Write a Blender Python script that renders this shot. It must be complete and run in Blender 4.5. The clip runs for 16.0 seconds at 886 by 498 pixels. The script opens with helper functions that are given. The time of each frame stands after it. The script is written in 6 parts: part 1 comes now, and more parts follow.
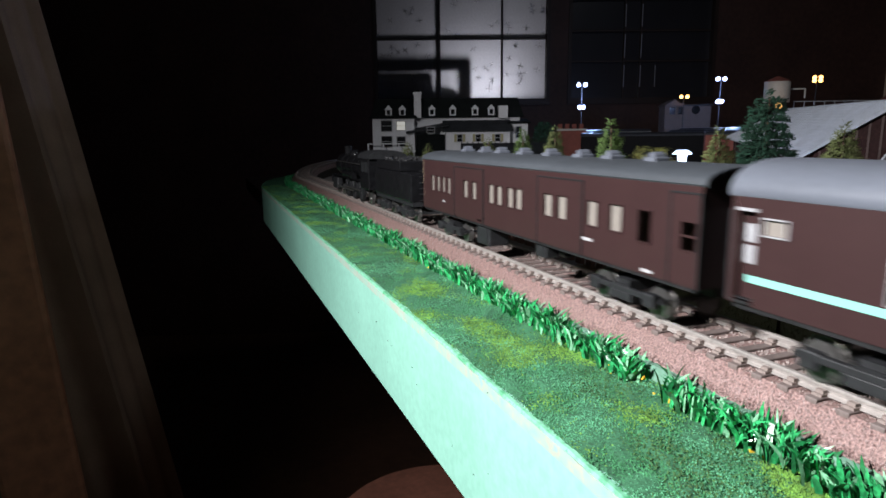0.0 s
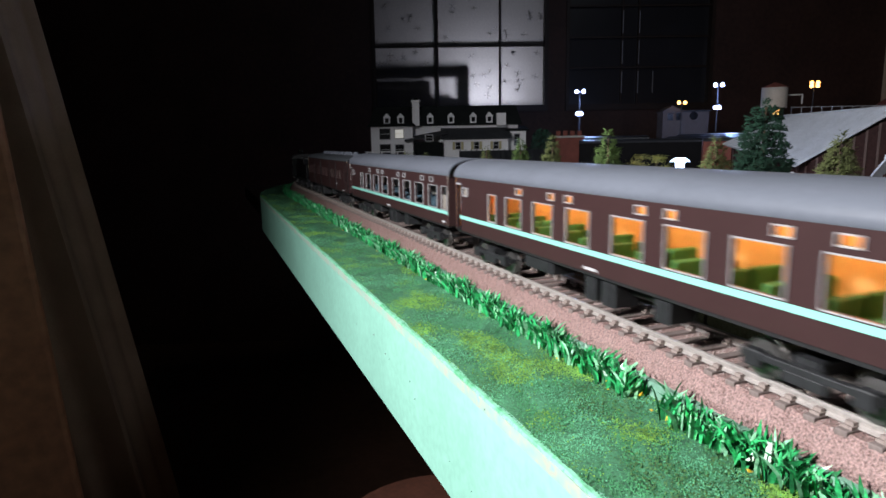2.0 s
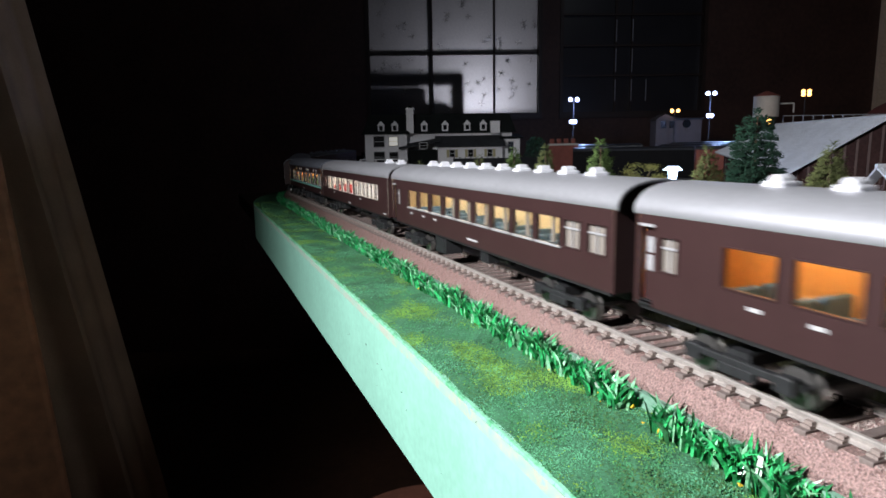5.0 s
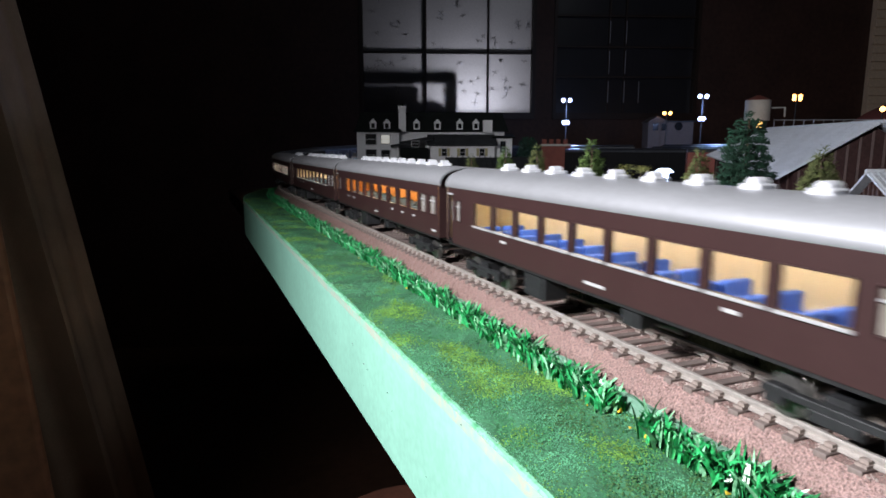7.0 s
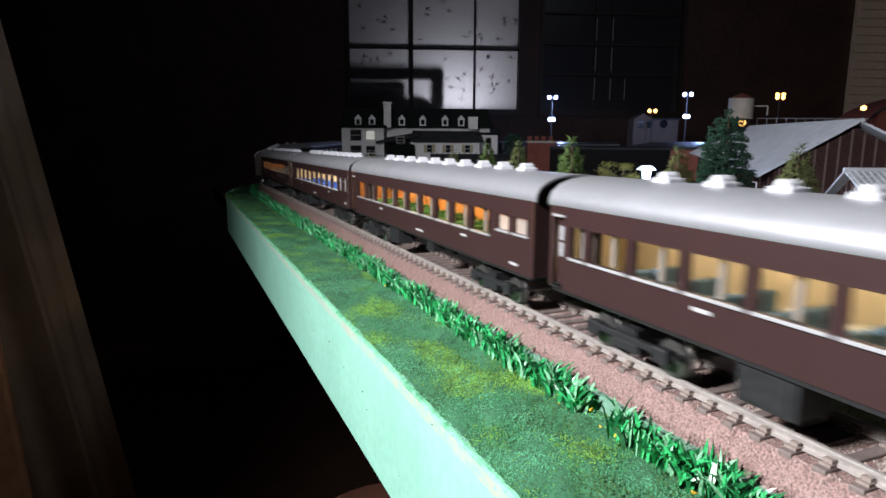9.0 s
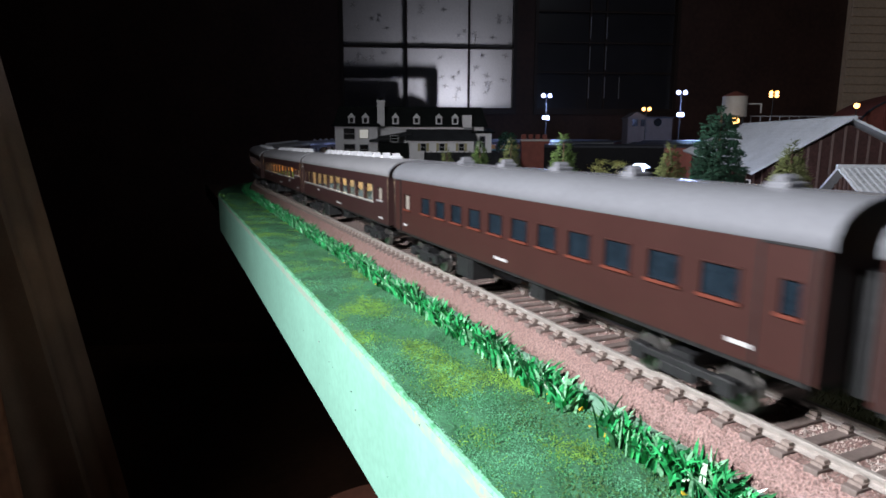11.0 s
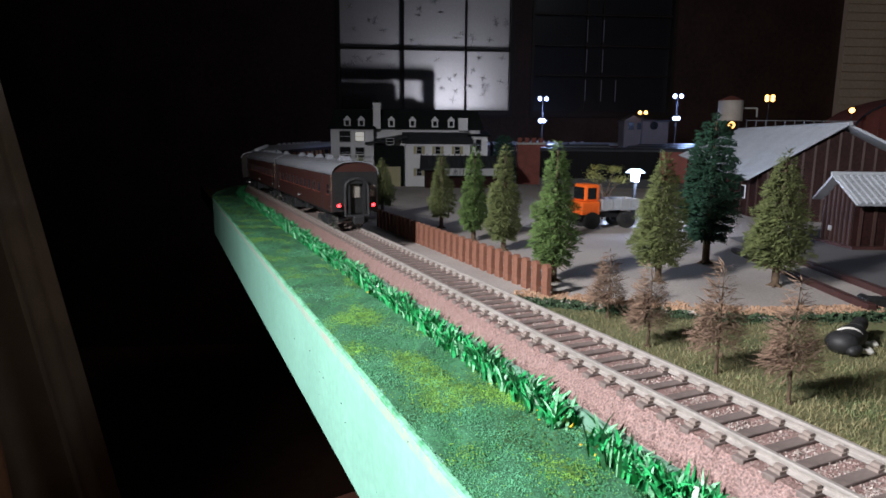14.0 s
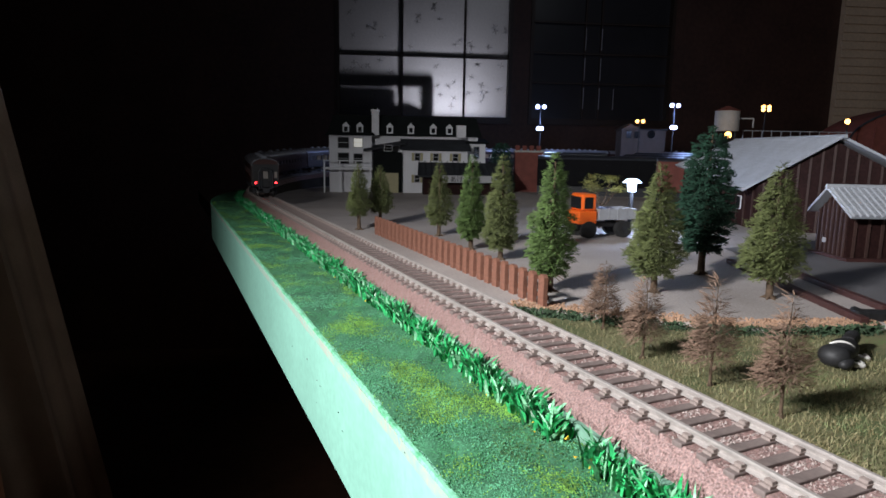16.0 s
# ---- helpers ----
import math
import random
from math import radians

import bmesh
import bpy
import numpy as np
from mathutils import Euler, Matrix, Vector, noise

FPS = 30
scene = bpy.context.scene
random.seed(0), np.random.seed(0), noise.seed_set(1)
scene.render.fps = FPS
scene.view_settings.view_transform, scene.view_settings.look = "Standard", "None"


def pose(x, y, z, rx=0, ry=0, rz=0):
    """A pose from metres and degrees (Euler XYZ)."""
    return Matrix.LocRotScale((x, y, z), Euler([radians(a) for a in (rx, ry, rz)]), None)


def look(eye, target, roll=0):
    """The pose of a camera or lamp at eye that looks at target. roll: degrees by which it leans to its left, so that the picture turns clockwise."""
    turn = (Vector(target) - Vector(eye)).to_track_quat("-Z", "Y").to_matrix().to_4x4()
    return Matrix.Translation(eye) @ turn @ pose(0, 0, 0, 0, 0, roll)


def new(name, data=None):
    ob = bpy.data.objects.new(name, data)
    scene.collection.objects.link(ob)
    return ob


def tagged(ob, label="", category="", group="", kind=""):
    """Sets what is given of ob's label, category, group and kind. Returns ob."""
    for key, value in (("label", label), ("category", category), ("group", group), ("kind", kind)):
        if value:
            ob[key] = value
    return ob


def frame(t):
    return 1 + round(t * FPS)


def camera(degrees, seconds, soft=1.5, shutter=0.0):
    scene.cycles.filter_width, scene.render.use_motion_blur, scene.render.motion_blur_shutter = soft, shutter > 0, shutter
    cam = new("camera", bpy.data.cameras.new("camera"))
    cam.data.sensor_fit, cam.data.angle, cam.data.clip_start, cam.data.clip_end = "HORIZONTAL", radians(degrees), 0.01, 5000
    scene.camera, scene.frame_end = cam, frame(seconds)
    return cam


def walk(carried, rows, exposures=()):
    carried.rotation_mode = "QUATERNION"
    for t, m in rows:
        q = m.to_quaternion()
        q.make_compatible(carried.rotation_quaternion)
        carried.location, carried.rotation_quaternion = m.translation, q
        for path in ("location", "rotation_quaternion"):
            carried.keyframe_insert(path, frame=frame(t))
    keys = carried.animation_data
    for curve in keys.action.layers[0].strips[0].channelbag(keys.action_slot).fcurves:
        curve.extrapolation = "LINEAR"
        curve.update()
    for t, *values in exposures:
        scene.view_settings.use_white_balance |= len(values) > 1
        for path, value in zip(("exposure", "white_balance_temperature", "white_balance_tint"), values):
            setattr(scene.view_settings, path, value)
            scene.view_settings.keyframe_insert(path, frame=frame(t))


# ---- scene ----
cam = camera(71.6, 16.0, 1.6, 0.5)
PATH = [
    (0.0, -0.1456, -0.0078, 0.0765, 20.867, -10.516, -0.686),
    (0.5, -0.1452, -0.0065, 0.0772, 20.682, -10.400, -0.868),
    (1.0, -0.1444, -0.0070, 0.0784, 20.896, -10.282, -0.864),
    (1.5, -0.1440, -0.0076, 0.0795, 20.860, -10.110, -1.030),
    (2.0, -0.1441, -0.0072, 0.0796, 20.914, -9.966, -1.016),
    (2.5, -0.1442, -0.0073, 0.0790, 20.935, -9.790, -0.992),
    (3.0, -0.1444, -0.0086, 0.0796, 21.070, -9.607, -1.176),
    (3.5, -0.1444, -0.0081, 0.0795, 21.102, -9.480, -1.129),
    (4.0, -0.1432, -0.0082, 0.0810, 21.326, -9.369, -1.147),
    (6.5, -0.1422, -0.0042, 0.0807, 21.831, -9.374, -0.291),
    (7.0, -0.1402, -0.0042, 0.0806, 22.238, -9.451, -0.013),
    (7.5, -0.1392, -0.0043, 0.0802, 22.544, -9.532, 0.161),
    (8.0, -0.1377, -0.0041, 0.0799, 22.826, -9.615, 0.111),
    (8.5, -0.1362, -0.0044, 0.0797, 23.167, -9.684, 0.206),
    (9.0, -0.1349, -0.0043, 0.0807, 23.408, -9.780, 0.286),
    (11.5, -0.1304, -0.0021, 0.0795, 23.893, -9.888, 0.139),
    (12.0, -0.1297, -0.0020, 0.0806, 23.967, -9.916, 0.157),
    (12.5, -0.1295, -0.0009, 0.0801, 24.072, -9.888, 0.223),
    (13.0, -0.1295, -0.0000, 0.0801, 24.150, -9.885, 0.211),
    (13.5, -0.1292, -0.0010, 0.0812, 24.157, -9.826, 0.245),
    (14.0, -0.1279, -0.0001, 0.0828, 24.142, -9.739, 0.420),
    (14.5, -0.1278, 0.0005, 0.0839, 24.195, -9.616, 0.795),
    (15.0, -0.1277, 0.0008, 0.0842, 24.255, -9.446, 0.849),
    (15.5, -0.1287, 0.0001, 0.0844, 24.316, -9.334, 0.943),
    (16.0, -0.1292, -0.0019, 0.0855, 24.427, -9.224, 0.999),
]


def aim(x, y, z, yaw, pitch, lean):
    """The camera's pose: yaw to the right of +y, pitch up, lean to its left."""
    way = Vector((math.sin(radians(yaw)) * math.cos(radians(pitch)), math.cos(radians(yaw)) * math.cos(radians(pitch)), math.sin(radians(pitch))))
    return look((x, y, z), Vector((x, y, z)) + way, lean)


walk(cam, [(t, aim(*row)) for t, *row in PATH])

# ---- world and light ----
world = bpy.data.worlds.new("night")
scene.world = world
world.use_nodes = True
world.node_tree.nodes["Background"].inputs[0].default_value = (0.6, 0.7, 1.0, 1)
world.node_tree.nodes["Background"].inputs[1].default_value = 0.002
scene.view_settings.exposure = 0.0


def lamp(name, kind, energy, colour, place, target, size=0.1, spot=60, blend=0.5):
    d = bpy.data.lights.new(name, kind)
    d.energy, d.color = energy, colour
    if kind == "AREA":
        d.shape, d.size = "DISK", size
    if kind == "POINT":
        d.shadow_soft_size = size
    if kind == "SPOT":
        d.spot_size, d.spot_blend, d.shadow_soft_size = radians(spot), blend, size
    ob = new(name, d)
    ob.matrix_world = look(place, target)
    return ob


# the video light held low to the left of the track
lamp("video_light", "SPOT", 33.0, (0.97, 0.97, 1.0), (-0.46, 0.12, 0.31), (0.20, 0.14, 0.0), 0.03, 131, 1.0)
# unseen lamp added behind the frosted window to make its panes glow
lamp("pane_backlight", "AREA", 0.74, (0.95, 0.93, 1.0), (1.02, 2.53, 0.20), (0.93, 2.30, 0.36), 0.09)
# unseen fill light added over the yard to lift the dark parts
lamp("room_fill", "AREA", 1.7, (0.86, 0.92, 1.0), (0.7, -0.3, 1.5), (0.4, 0.6, 0.0), 0.35)
# the layout's own lamps: two floodlight masts and the mushroom lamp
lamp("mast_light", "POINT", 1.0, (0.38, 0.52, 1.0), (0.775, 1.345, 0.172), (0.775, 1.3, 0), 0.01)
lamp("mast_light", "POINT", 0.9, (0.38, 0.52, 1.0), (1.093, 1.203, 0.182), (1.093, 1.15, 0), 0.01)
lamp("yard_light", "POINT", 0.34, (0.52, 0.66, 1.0), (0.331, 0.507, 0.050), (0.331, 0.4, 0), 0.006)


# ---- materials ----
def material(name, base, rough=0.6, metal=0.0, dark=0.75, light=1.2, scale=60.0, bump=0.15, fine=600.0, extra=None, coat=0.0, bump_scale=0.0004, shine=0.5):
    """A surface with grain and stains at two scales. base: its colour."""
    m = bpy.data.materials.new(name)
    m.use_nodes = True
    nt = m.node_tree
    b = nt.nodes["Principled BSDF"]
    b.inputs["Roughness"].default_value, b.inputs["Metallic"].default_value = rough, metal
    b.inputs["Coat Weight"].default_value = coat
    b.inputs["Specular IOR Level"].default_value = shine
    co = nt.nodes.new("ShaderNodeTexCoord")
    n1, n2 = nt.nodes.new("ShaderNodeTexNoise"), nt.nodes.new("ShaderNodeTexNoise")
    n1.inputs["Scale"].default_value, n2.inputs["Scale"].default_value = scale, fine
    n1.inputs["Detail"].default_value, n2.inputs["Detail"].default_value = 4, 3
    nt.links.new(co.outputs["Object"], n1.inputs["Vector"])
    nt.links.new(co.outputs["Object"], n2.inputs["Vector"])
    mix = nt.nodes.new("ShaderNodeMath")
    mix.operation = "MULTIPLY_ADD"
    nt.links.new(n2.outputs["Fac"], mix.inputs[0])
    mix.inputs[1].default_value = 0.5
    half = nt.nodes.new("ShaderNodeMath")
    half.operation = "MULTIPLY"
    half.inputs[1].default_value = 0.5
    nt.links.new(n1.outputs["Fac"], half.inputs[0])
    nt.links.new(half.outputs[0], mix.inputs[2])
    ramp = nt.nodes.new("ShaderNodeValToRGB")
    r, g, c = base
    ramp.color_ramp.elements[0].position, ramp.color_ramp.elements[1].position = 0.36, 0.64
    ramp.color_ramp.elements[0].color = (r * dark, g * dark, c * dark, 1)
    ramp.color_ramp.elements[1].color = (min(1, r * light), min(1, g * light), min(1, c * light), 1)
    if extra:
        for at_, col in extra:
            e = ramp.color_ramp.elements.new(at_)
            e.color = (*col, 1)
    nt.links.new(mix.outputs[0], ramp.inputs[0])
    nt.links.new(ramp.outputs[0], b.inputs["Base Color"])
    if bump:
        bp = nt.nodes.new("ShaderNodeBump")
        bp.inputs["Strength"].default_value, bp.inputs["Distance"].default_value = bump, bump_scale
        nt.links.new(mix.outputs[0], bp.inputs["Height"])
        nt.links.new(bp.outputs[0], b.inputs["Normal"])
    return m


def glow(name, colour, strength):
    m = bpy.data.materials.new(name)
    m.use_nodes = True
    nt = m.node_tree
    b = nt.nodes["Principled BSDF"]
    b.inputs["Base Color"].default_value = (*colour, 1)
    b.inputs["Emission Color"].default_value = (*colour, 1)
    b.inputs["Emission Strength"].default_value = strength
    return m


def glass(name, colour=(1, 1, 1), rough=0.02):
    m = bpy.data.materials.new(name)
    m.use_nodes = True
    nt = m.node_tree
    nt.nodes.remove(nt.nodes["Principled BSDF"])
    out = nt.nodes["Material Output"]
    mix = nt.nodes.new("ShaderNodeMixShader")
    tr, gl = nt.nodes.new("ShaderNodeBsdfTransparent"), nt.nodes.new("ShaderNodeBsdfGlossy")
    tr.inputs[0].default_value = (*colour, 1)
    gl.inputs["Roughness"].default_value = rough
    mix.inputs[0].default_value = 0.06
    nt.links.new(tr.outputs[0], mix.inputs[1])
    nt.links.new(gl.outputs[0], mix.inputs[2])
    nt.links.new(mix.outputs[0], out.inputs[0])
    return m


MINT = material("mint_paint", (0.285, 0.58, 0.46), 0.45, dark=0.86, light=1.05, scale=16, bump=0.1, fine=300)
ROADBED = material("grey_mint_paint", (0.17, 0.33, 0.24), 0.55, dark=0.8, light=1.1, scale=40, bump=0.1)
RAW_EDGE = material("worn_board_edge", (0.045, 0.36, 0.13), 0.7, dark=0.7, light=1.2, scale=30, fine=300, extra=[(0.55, (0.22, 0.52, 0.36)), (0.64, (0.42, 0.50, 0.38))])
WORN = material("worn_mint_edge", (0.27, 0.52, 0.42), 0.65, dark=0.95, light=1.0, scale=45, bump=0.15, fine=260, extra=[(0.52, (0.33, 0.46, 0.37)), (0.58, (0.40, 0.40, 0.33))])
TURF = material("turf", (0.042, 0.168, 0.080), 0.9, dark=0.45, light=1.3, scale=42, bump=0.8, fine=900, bump_scale=0.001)
TURF_DARK = material("turf_crumb", (0.042, 0.185, 0.074), 0.9, dark=0.6, light=1.6, scale=55, fine=500)
TURF_YELLOW = material("yellow_turf_crumb", (0.130, 0.285, 0.045), 0.9, dark=0.5, light=1.5, scale=120, fine=700)
TURF_PALE = material("pale_turf_crumb", (0.085, 0.290, 0.155), 0.9, dark=0.6, light=1.5, scale=120, fine=700)
TURF_BROWN = material("olive_turf_crumb", (0.050, 0.120, 0.035), 0.9, dark=0.5, light=1.5, scale=120, fine=700)
EARTH = material("dark_earth", (0.050, 0.044, 0.036), 0.9, dark=0.6, light=1.3, scale=40, bump=0.6, fine=500, shine=0.2)
BLADE = material("grass_blade", (0.030, 0.33, 0.105), 0.28, dark=0.4, light=1.8, scale=160, bump=0, fine=900)
# paler copy of the blade colour that paints highlights on some blades
GLINT_BLADE = material("glint_grass_blade", (0.22, 0.52, 0.30), 0.25, dark=0.6, light=1.4, scale=160, bump=0, fine=900)
DARK_BLADE = material("dark_grass_blade", (0.012, 0.13, 0.040), 0.3, dark=0.5, light=1.5, scale=160, bump=0, fine=900)
BALLAST = material("ballast", (0.215, 0.136, 0.124), 0.33, dark=0.45, light=1.8, scale=1500, bump=0.9, fine=1800, bump_scale=0.0009)
GRIT = material("ballast_grit", (0.30, 0.25, 0.23), 0.6, dark=0.6, light=1.5, scale=800, fine=2500)
CHAIR = material("rail_chair_plastic", (0.24, 0.195, 0.175), 0.5, dark=0.8, light=1.2, scale=300, fine=900)
SLEEPER = material("sleeper_plastic", (0.155, 0.122, 0.112), 0.5, dark=0.8, light=1.2, scale=200, fine=900)
RAIL = material("rail_metal", (0.41, 0.375, 0.35), 0.38, 0.35, dark=0.85, light=1.1, scale=150, bump=0.05)
MAROON = material("maroon_paint", (0.037, 0.0180, 0.0180), 0.36, dark=0.93, light=1.06, scale=60, bump=0.04)
RED_BROWN = material("red_brown_paint", (0.042, 0.0170, 0.0150), 0.36, dark=0.93, light=1.06, scale=60, bump=0.04)
DARK_ROOF = material("dark_grey_roof_paint", (0.115, 0.125, 0.15), 0.42, dark=0.9, light=1.08, scale=40, bump=0.04)
GREY_ROOF = material("grey_roof_paint", (0.165, 0.17, 0.19), 0.27, dark=0.93, light=1.06, scale=40, bump=0.04)
SILVER_ROOF = material("silver_grey_roof_paint", (0.46, 0.465, 0.50), 0.44, 0.60, dark=0.93, light=1.06, scale=40, bump=0.04)
SOOT_ROOF = material("sooty_roof_paint", (0.050, 0.056, 0.064), 0.5, dark=0.85, light=1.15, scale=40, bump=0.04)
GLOSS_BLACK = material("gloss_black_paint", (0.008, 0.008, 0.009), 0.26, dark=0.7, light=1.5, scale=200, bump=0.05)
BLACK = material("black_plastic", (0.012, 0.012, 0.013), 0.5, dark=0.7, light=1.4, scale=300)
GREY_BLACK = material("dark_grey_plastic", (0.013, 0.0135, 0.015), 0.55, dark=0.7, light=1.4, scale=300)
STEEL = material("wheel_steel", (0.30, 0.29, 0.28), 0.35, 0.9, dark=0.8, light=1.1, scale=200)
SILVER = material("silver_frame", (0.47, 0.47, 0.49), 0.35, 0.3, dark=0.92, light=1.05, scale=300, bump=0)
STRIPE = material("pale_green_stripe", (0.24, 0.56, 0.48), 0.45, dark=0.96, light=1.03, scale=200, bump=0)
WHITE = material("white_print", (0.44, 0.44, 0.45), 0.5, dark=0.95, light=1.0, scale=300, bump=0)
CREAM = material("cream_lining", (0.74, 0.60, 0.38), 0.6, dark=0.93, light=1.05, scale=150, bump=0)
ORANGE_LINING = material("orange_lining", (0.78, 0.40, 0.13), 0.6, dark=0.9, light=1.08, scale=150, bump=0)
WHITE_LINING = material("white_lining", (0.82, 0.76, 0.66), 0.6, dark=0.93, light=1.05, scale=150, bump=0)
BLUE_SEAT = material("blue_seat", (0.035, 0.10, 0.40), 0.7, dark=0.8, light=1.2, scale=200)
TEAL_SEAT = material("slate_seat", (0.05, 0.09, 0.12), 0.7, dark=0.8, light=1.2, scale=200)
GREEN_SEAT = material("green_seat", (0.03, 0.11, 0.015), 0.7, dark=0.8, light=1.2, scale=200)
RED_SEAT = material("red_seat", (0.36, 0.03, 0.028), 0.7, dark=0.8, light=1.2, scale=200)
CURTAIN_WHITE = material("white_blind", (0.22, 0.195, 0.17), 0.7, dark=0.92, light=1.04, scale=200, bump=0)
DARK_PANEL = material("unlit_panel_brown", (0.05, 0.036, 0.032), 0.6, dark=0.8, light=1.2, scale=150, bump=0)
BLIND_CLOTH = bpy.data.materials.new("white_translucent_blind")
BLIND_CLOTH.use_nodes = True
nt = BLIND_CLOTH.node_tree
nt.nodes.remove(nt.nodes["Principled BSDF"])
mx, tr, df = nt.nodes.new("ShaderNodeMixShader"), nt.nodes.new("ShaderNodeBsdfTranslucent"), nt.nodes.new("ShaderNodeBsdfDiffuse")
tr.inputs[0].default_value, df.inputs[0].default_value = (0.90, 0.90, 0.88, 1), (0.55, 0.55, 0.54, 1)
mx.inputs[0].default_value = 0.3
nt.links.new(tr.outputs[0], mx.inputs[1])
nt.links.new(df.outputs[0], mx.inputs[2])
nt.links.new(mx.outputs[0], nt.nodes["Material Output"].inputs[0])
PANE = glass("window_glass")
# opaque panes with the dim interior and its reflections put into the colour
DIM_PANE = material("dim_interior_glazing", (0.010, 0.017, 0.025), 0.12, dark=0.7, light=1.3, scale=120, bump=0)
TAIL_RED = glow("tail_lamp_red", (1.0, 0.02, 0.025), 14)
WARM_LED = glow("warm_led", (1.0, 0.90, 0.72), 10)
WHITE_LED = glow("white_led", (1.0, 0.96, 0.90), 10)
ORANGE_LED = glow("orange_led", (1.0, 0.72, 0.40), 9.5)


# ---- mesh helpers ----
def mesh_of(name, bm, mat):
    me = bpy.data.meshes.new(name)
    bm.to_mesh(me)
    bm.free()
    for m in (mat if isinstance(mat, (list, tuple)) else [mat]):
        me.materials.append(m)
    return me


def part(name, bm, mat, parent=None, label=""):
    ob = new(name, bm if isinstance(bm, bpy.types.Mesh) else mesh_of(name, bm, mat))
    if parent:
        ob.parent = parent
    return tagged(ob, label) if label else ob


def thing(name, label, category, m=None, group="", kind=""):
    ob = new(name)
    ob.empty_display_size = 0.01
    if m:
        ob.matrix_world = m
    return tagged(ob, label, category, group, kind)


def box(bm, x0, x1, y0, y1, z0, z1, bevel=0.0, mi=0):
    g = bmesh.ops.create_cube(bm, size=1, matrix=Matrix.Translation(((x0 + x1) / 2, (y0 + y1) / 2, (z0 + z1) / 2)) @ Matrix.Diagonal((x1 - x0, y1 - y0, z1 - z0, 1)))
    if bevel:
        es = list({e for v in g["verts"] for e in v.link_edges})
        bmesh.ops.bevel(bm, geom=es, offset=bevel, segments=2, affect="EDGES", profile=0.5)
    if mi:
        for v in g["verts"]:
            if v.is_valid:
                for fc in v.link_faces:
                    fc.material_index = mi
    return bm


def boxed(*a, bevel=0.0):
    return box(bmesh.new(), *a, bevel=bevel)


def tube(bm, p, q, r0, r1=None, n=12, caps=True):
    p, q = Vector(p), Vector(q)
    r1 = r0 if r1 is None else r1
    rot = (q - p).to_track_quat("Z", "Y").to_matrix().to_4x4()
    bmesh.ops.create_cone(bm, cap_ends=caps, segments=n, radius1=r0, radius2=max(r1, 1e-5), depth=(q - p).length,
                          matrix=Matrix.Translation((p + q) / 2) @ rot)
    return bm


def smooth(ob, angle=40):
    for p in ob.data.polygons:
        p.use_smooth = True
    ob.data.set_sharp_from_angle(angle=radians(angle))
    return ob


# ---- the line of the track ----
BEND, RADIUS = 0.95, 0.60


def track(s, off=0.0):
    """Place and heading (degrees to the right of +y) at s metres along the line, off metres to its right."""
    if s <= BEND:
        return off, s, 0.0
    a = min((s - BEND) / RADIUS, math.pi / 2)
    r = RADIUS - off
    run_on = s - BEND - RADIUS * a
    return RADIUS - r * math.cos(a) + run_on, BEND + r * math.sin(a), math.degrees(a)


def rise(s):
    """The line climbs round the bend."""
    return 0.032 * min(max(0.0, s - 1.0), 0.62)


def sweep(name, profile, mat, s0, s1, step=0.02, parent=None, label="", closed=True, rough=0.0, bend_step=0.02, climb=False):
    """A profile of (off, z) carried along the line."""
    rng = random.Random(3)
    bm = bmesh.new()
    ss = []
    s = s0
    while s < s1:
        ss.append(s)
        s += step if s < 0.7 else bend_step
    ss.append(s1)
    rings = []
    for s in ss:
        ring = []
        for o, z in profile:
            x, y, _ = track(s, o + rng.uniform(-rough, rough))
            ring.append(bm.verts.new((x, y, z + rng.uniform(-rough, rough) + (rise(s) if climb and z > 0 else 0))))
        rings.append(ring)
    n = len(profile)
    for a, b in zip(rings, rings[1:]):
        for i in range(n if closed else n - 1):
            j = (i + 1) % n
            bm.faces.new((a[i], b[i], b[j], a[j]))
    if closed:
        bm.faces.new(rings[0])
        bm.faces.new(rings[-1][::-1])
    bmesh.ops.recalc_face_normals(bm, faces=bm.faces)
    return part(name, bm, mat, parent, label)


# ---- the layout's base ----
S_END = 3.95
EDGE = -0.068
ob = sweep("fascia_board", [(EDGE, -0.0515), (EDGE, -0.0008), (EDGE + 0.0010, 0.0), (EDGE + 0.006, 0.0), (EDGE + 0.006, -0.0515)], MINT, -0.7, S_END)
tagged(ob, "mint green painted board edging the layout", "board", kind="structure")
ob = sweep("board_trim", [(EDGE - 0.0002, -0.0006), (EDGE + 0.0001, 0.0003), (EDGE + 0.0014, 0.0004), (EDGE + 0.0014, -0.0006)], RAW_EDGE, -0.7, S_END, 0.004, rough=0.00015)
tagged(ob, "worn pale top edge of the green board", "trim", kind="structure")
ob = sweep("worn_edge_band", [(EDGE - 0.0003, -0.0046), (EDGE - 0.0003, -0.0007), (EDGE + 0.0004, -0.0007), (EDGE + 0.0004, -0.0046)], WORN, -0.7, S_END, 0.01, rough=0.0001)
tagged(ob, "rubbed cream band along the green board", "trim", kind="structure")
ob = sweep("grass_strip", [(EDGE + 0.0014 + 0.0043 * k, 0.0006) for k in range(12)], TURF, -0.7, S_END, 0.006, closed=False, rough=0.0005)
tagged(ob, "strip of green turf beside the track", "grass", kind="structure")
ob = sweep("roadbed_board", [(-0.0210, -0.02), (-0.0210, 0.0056), (0.0196, 0.0056), (0.0196, -0.02)], ROADBED, -0.7, 1.0)
tagged(ob, "thin mint green board under the track", "board", kind="structure")
ob = sweep("embankment", [(-0.030, -0.02), (-0.0215, 0.0056), (0.0215, 0.0056), (0.034, -0.02)], EARTH, 1.0005, S_END, climb=True)
tagged(ob, "dark earth bank under the climbing bend", "embankment", kind="structure")
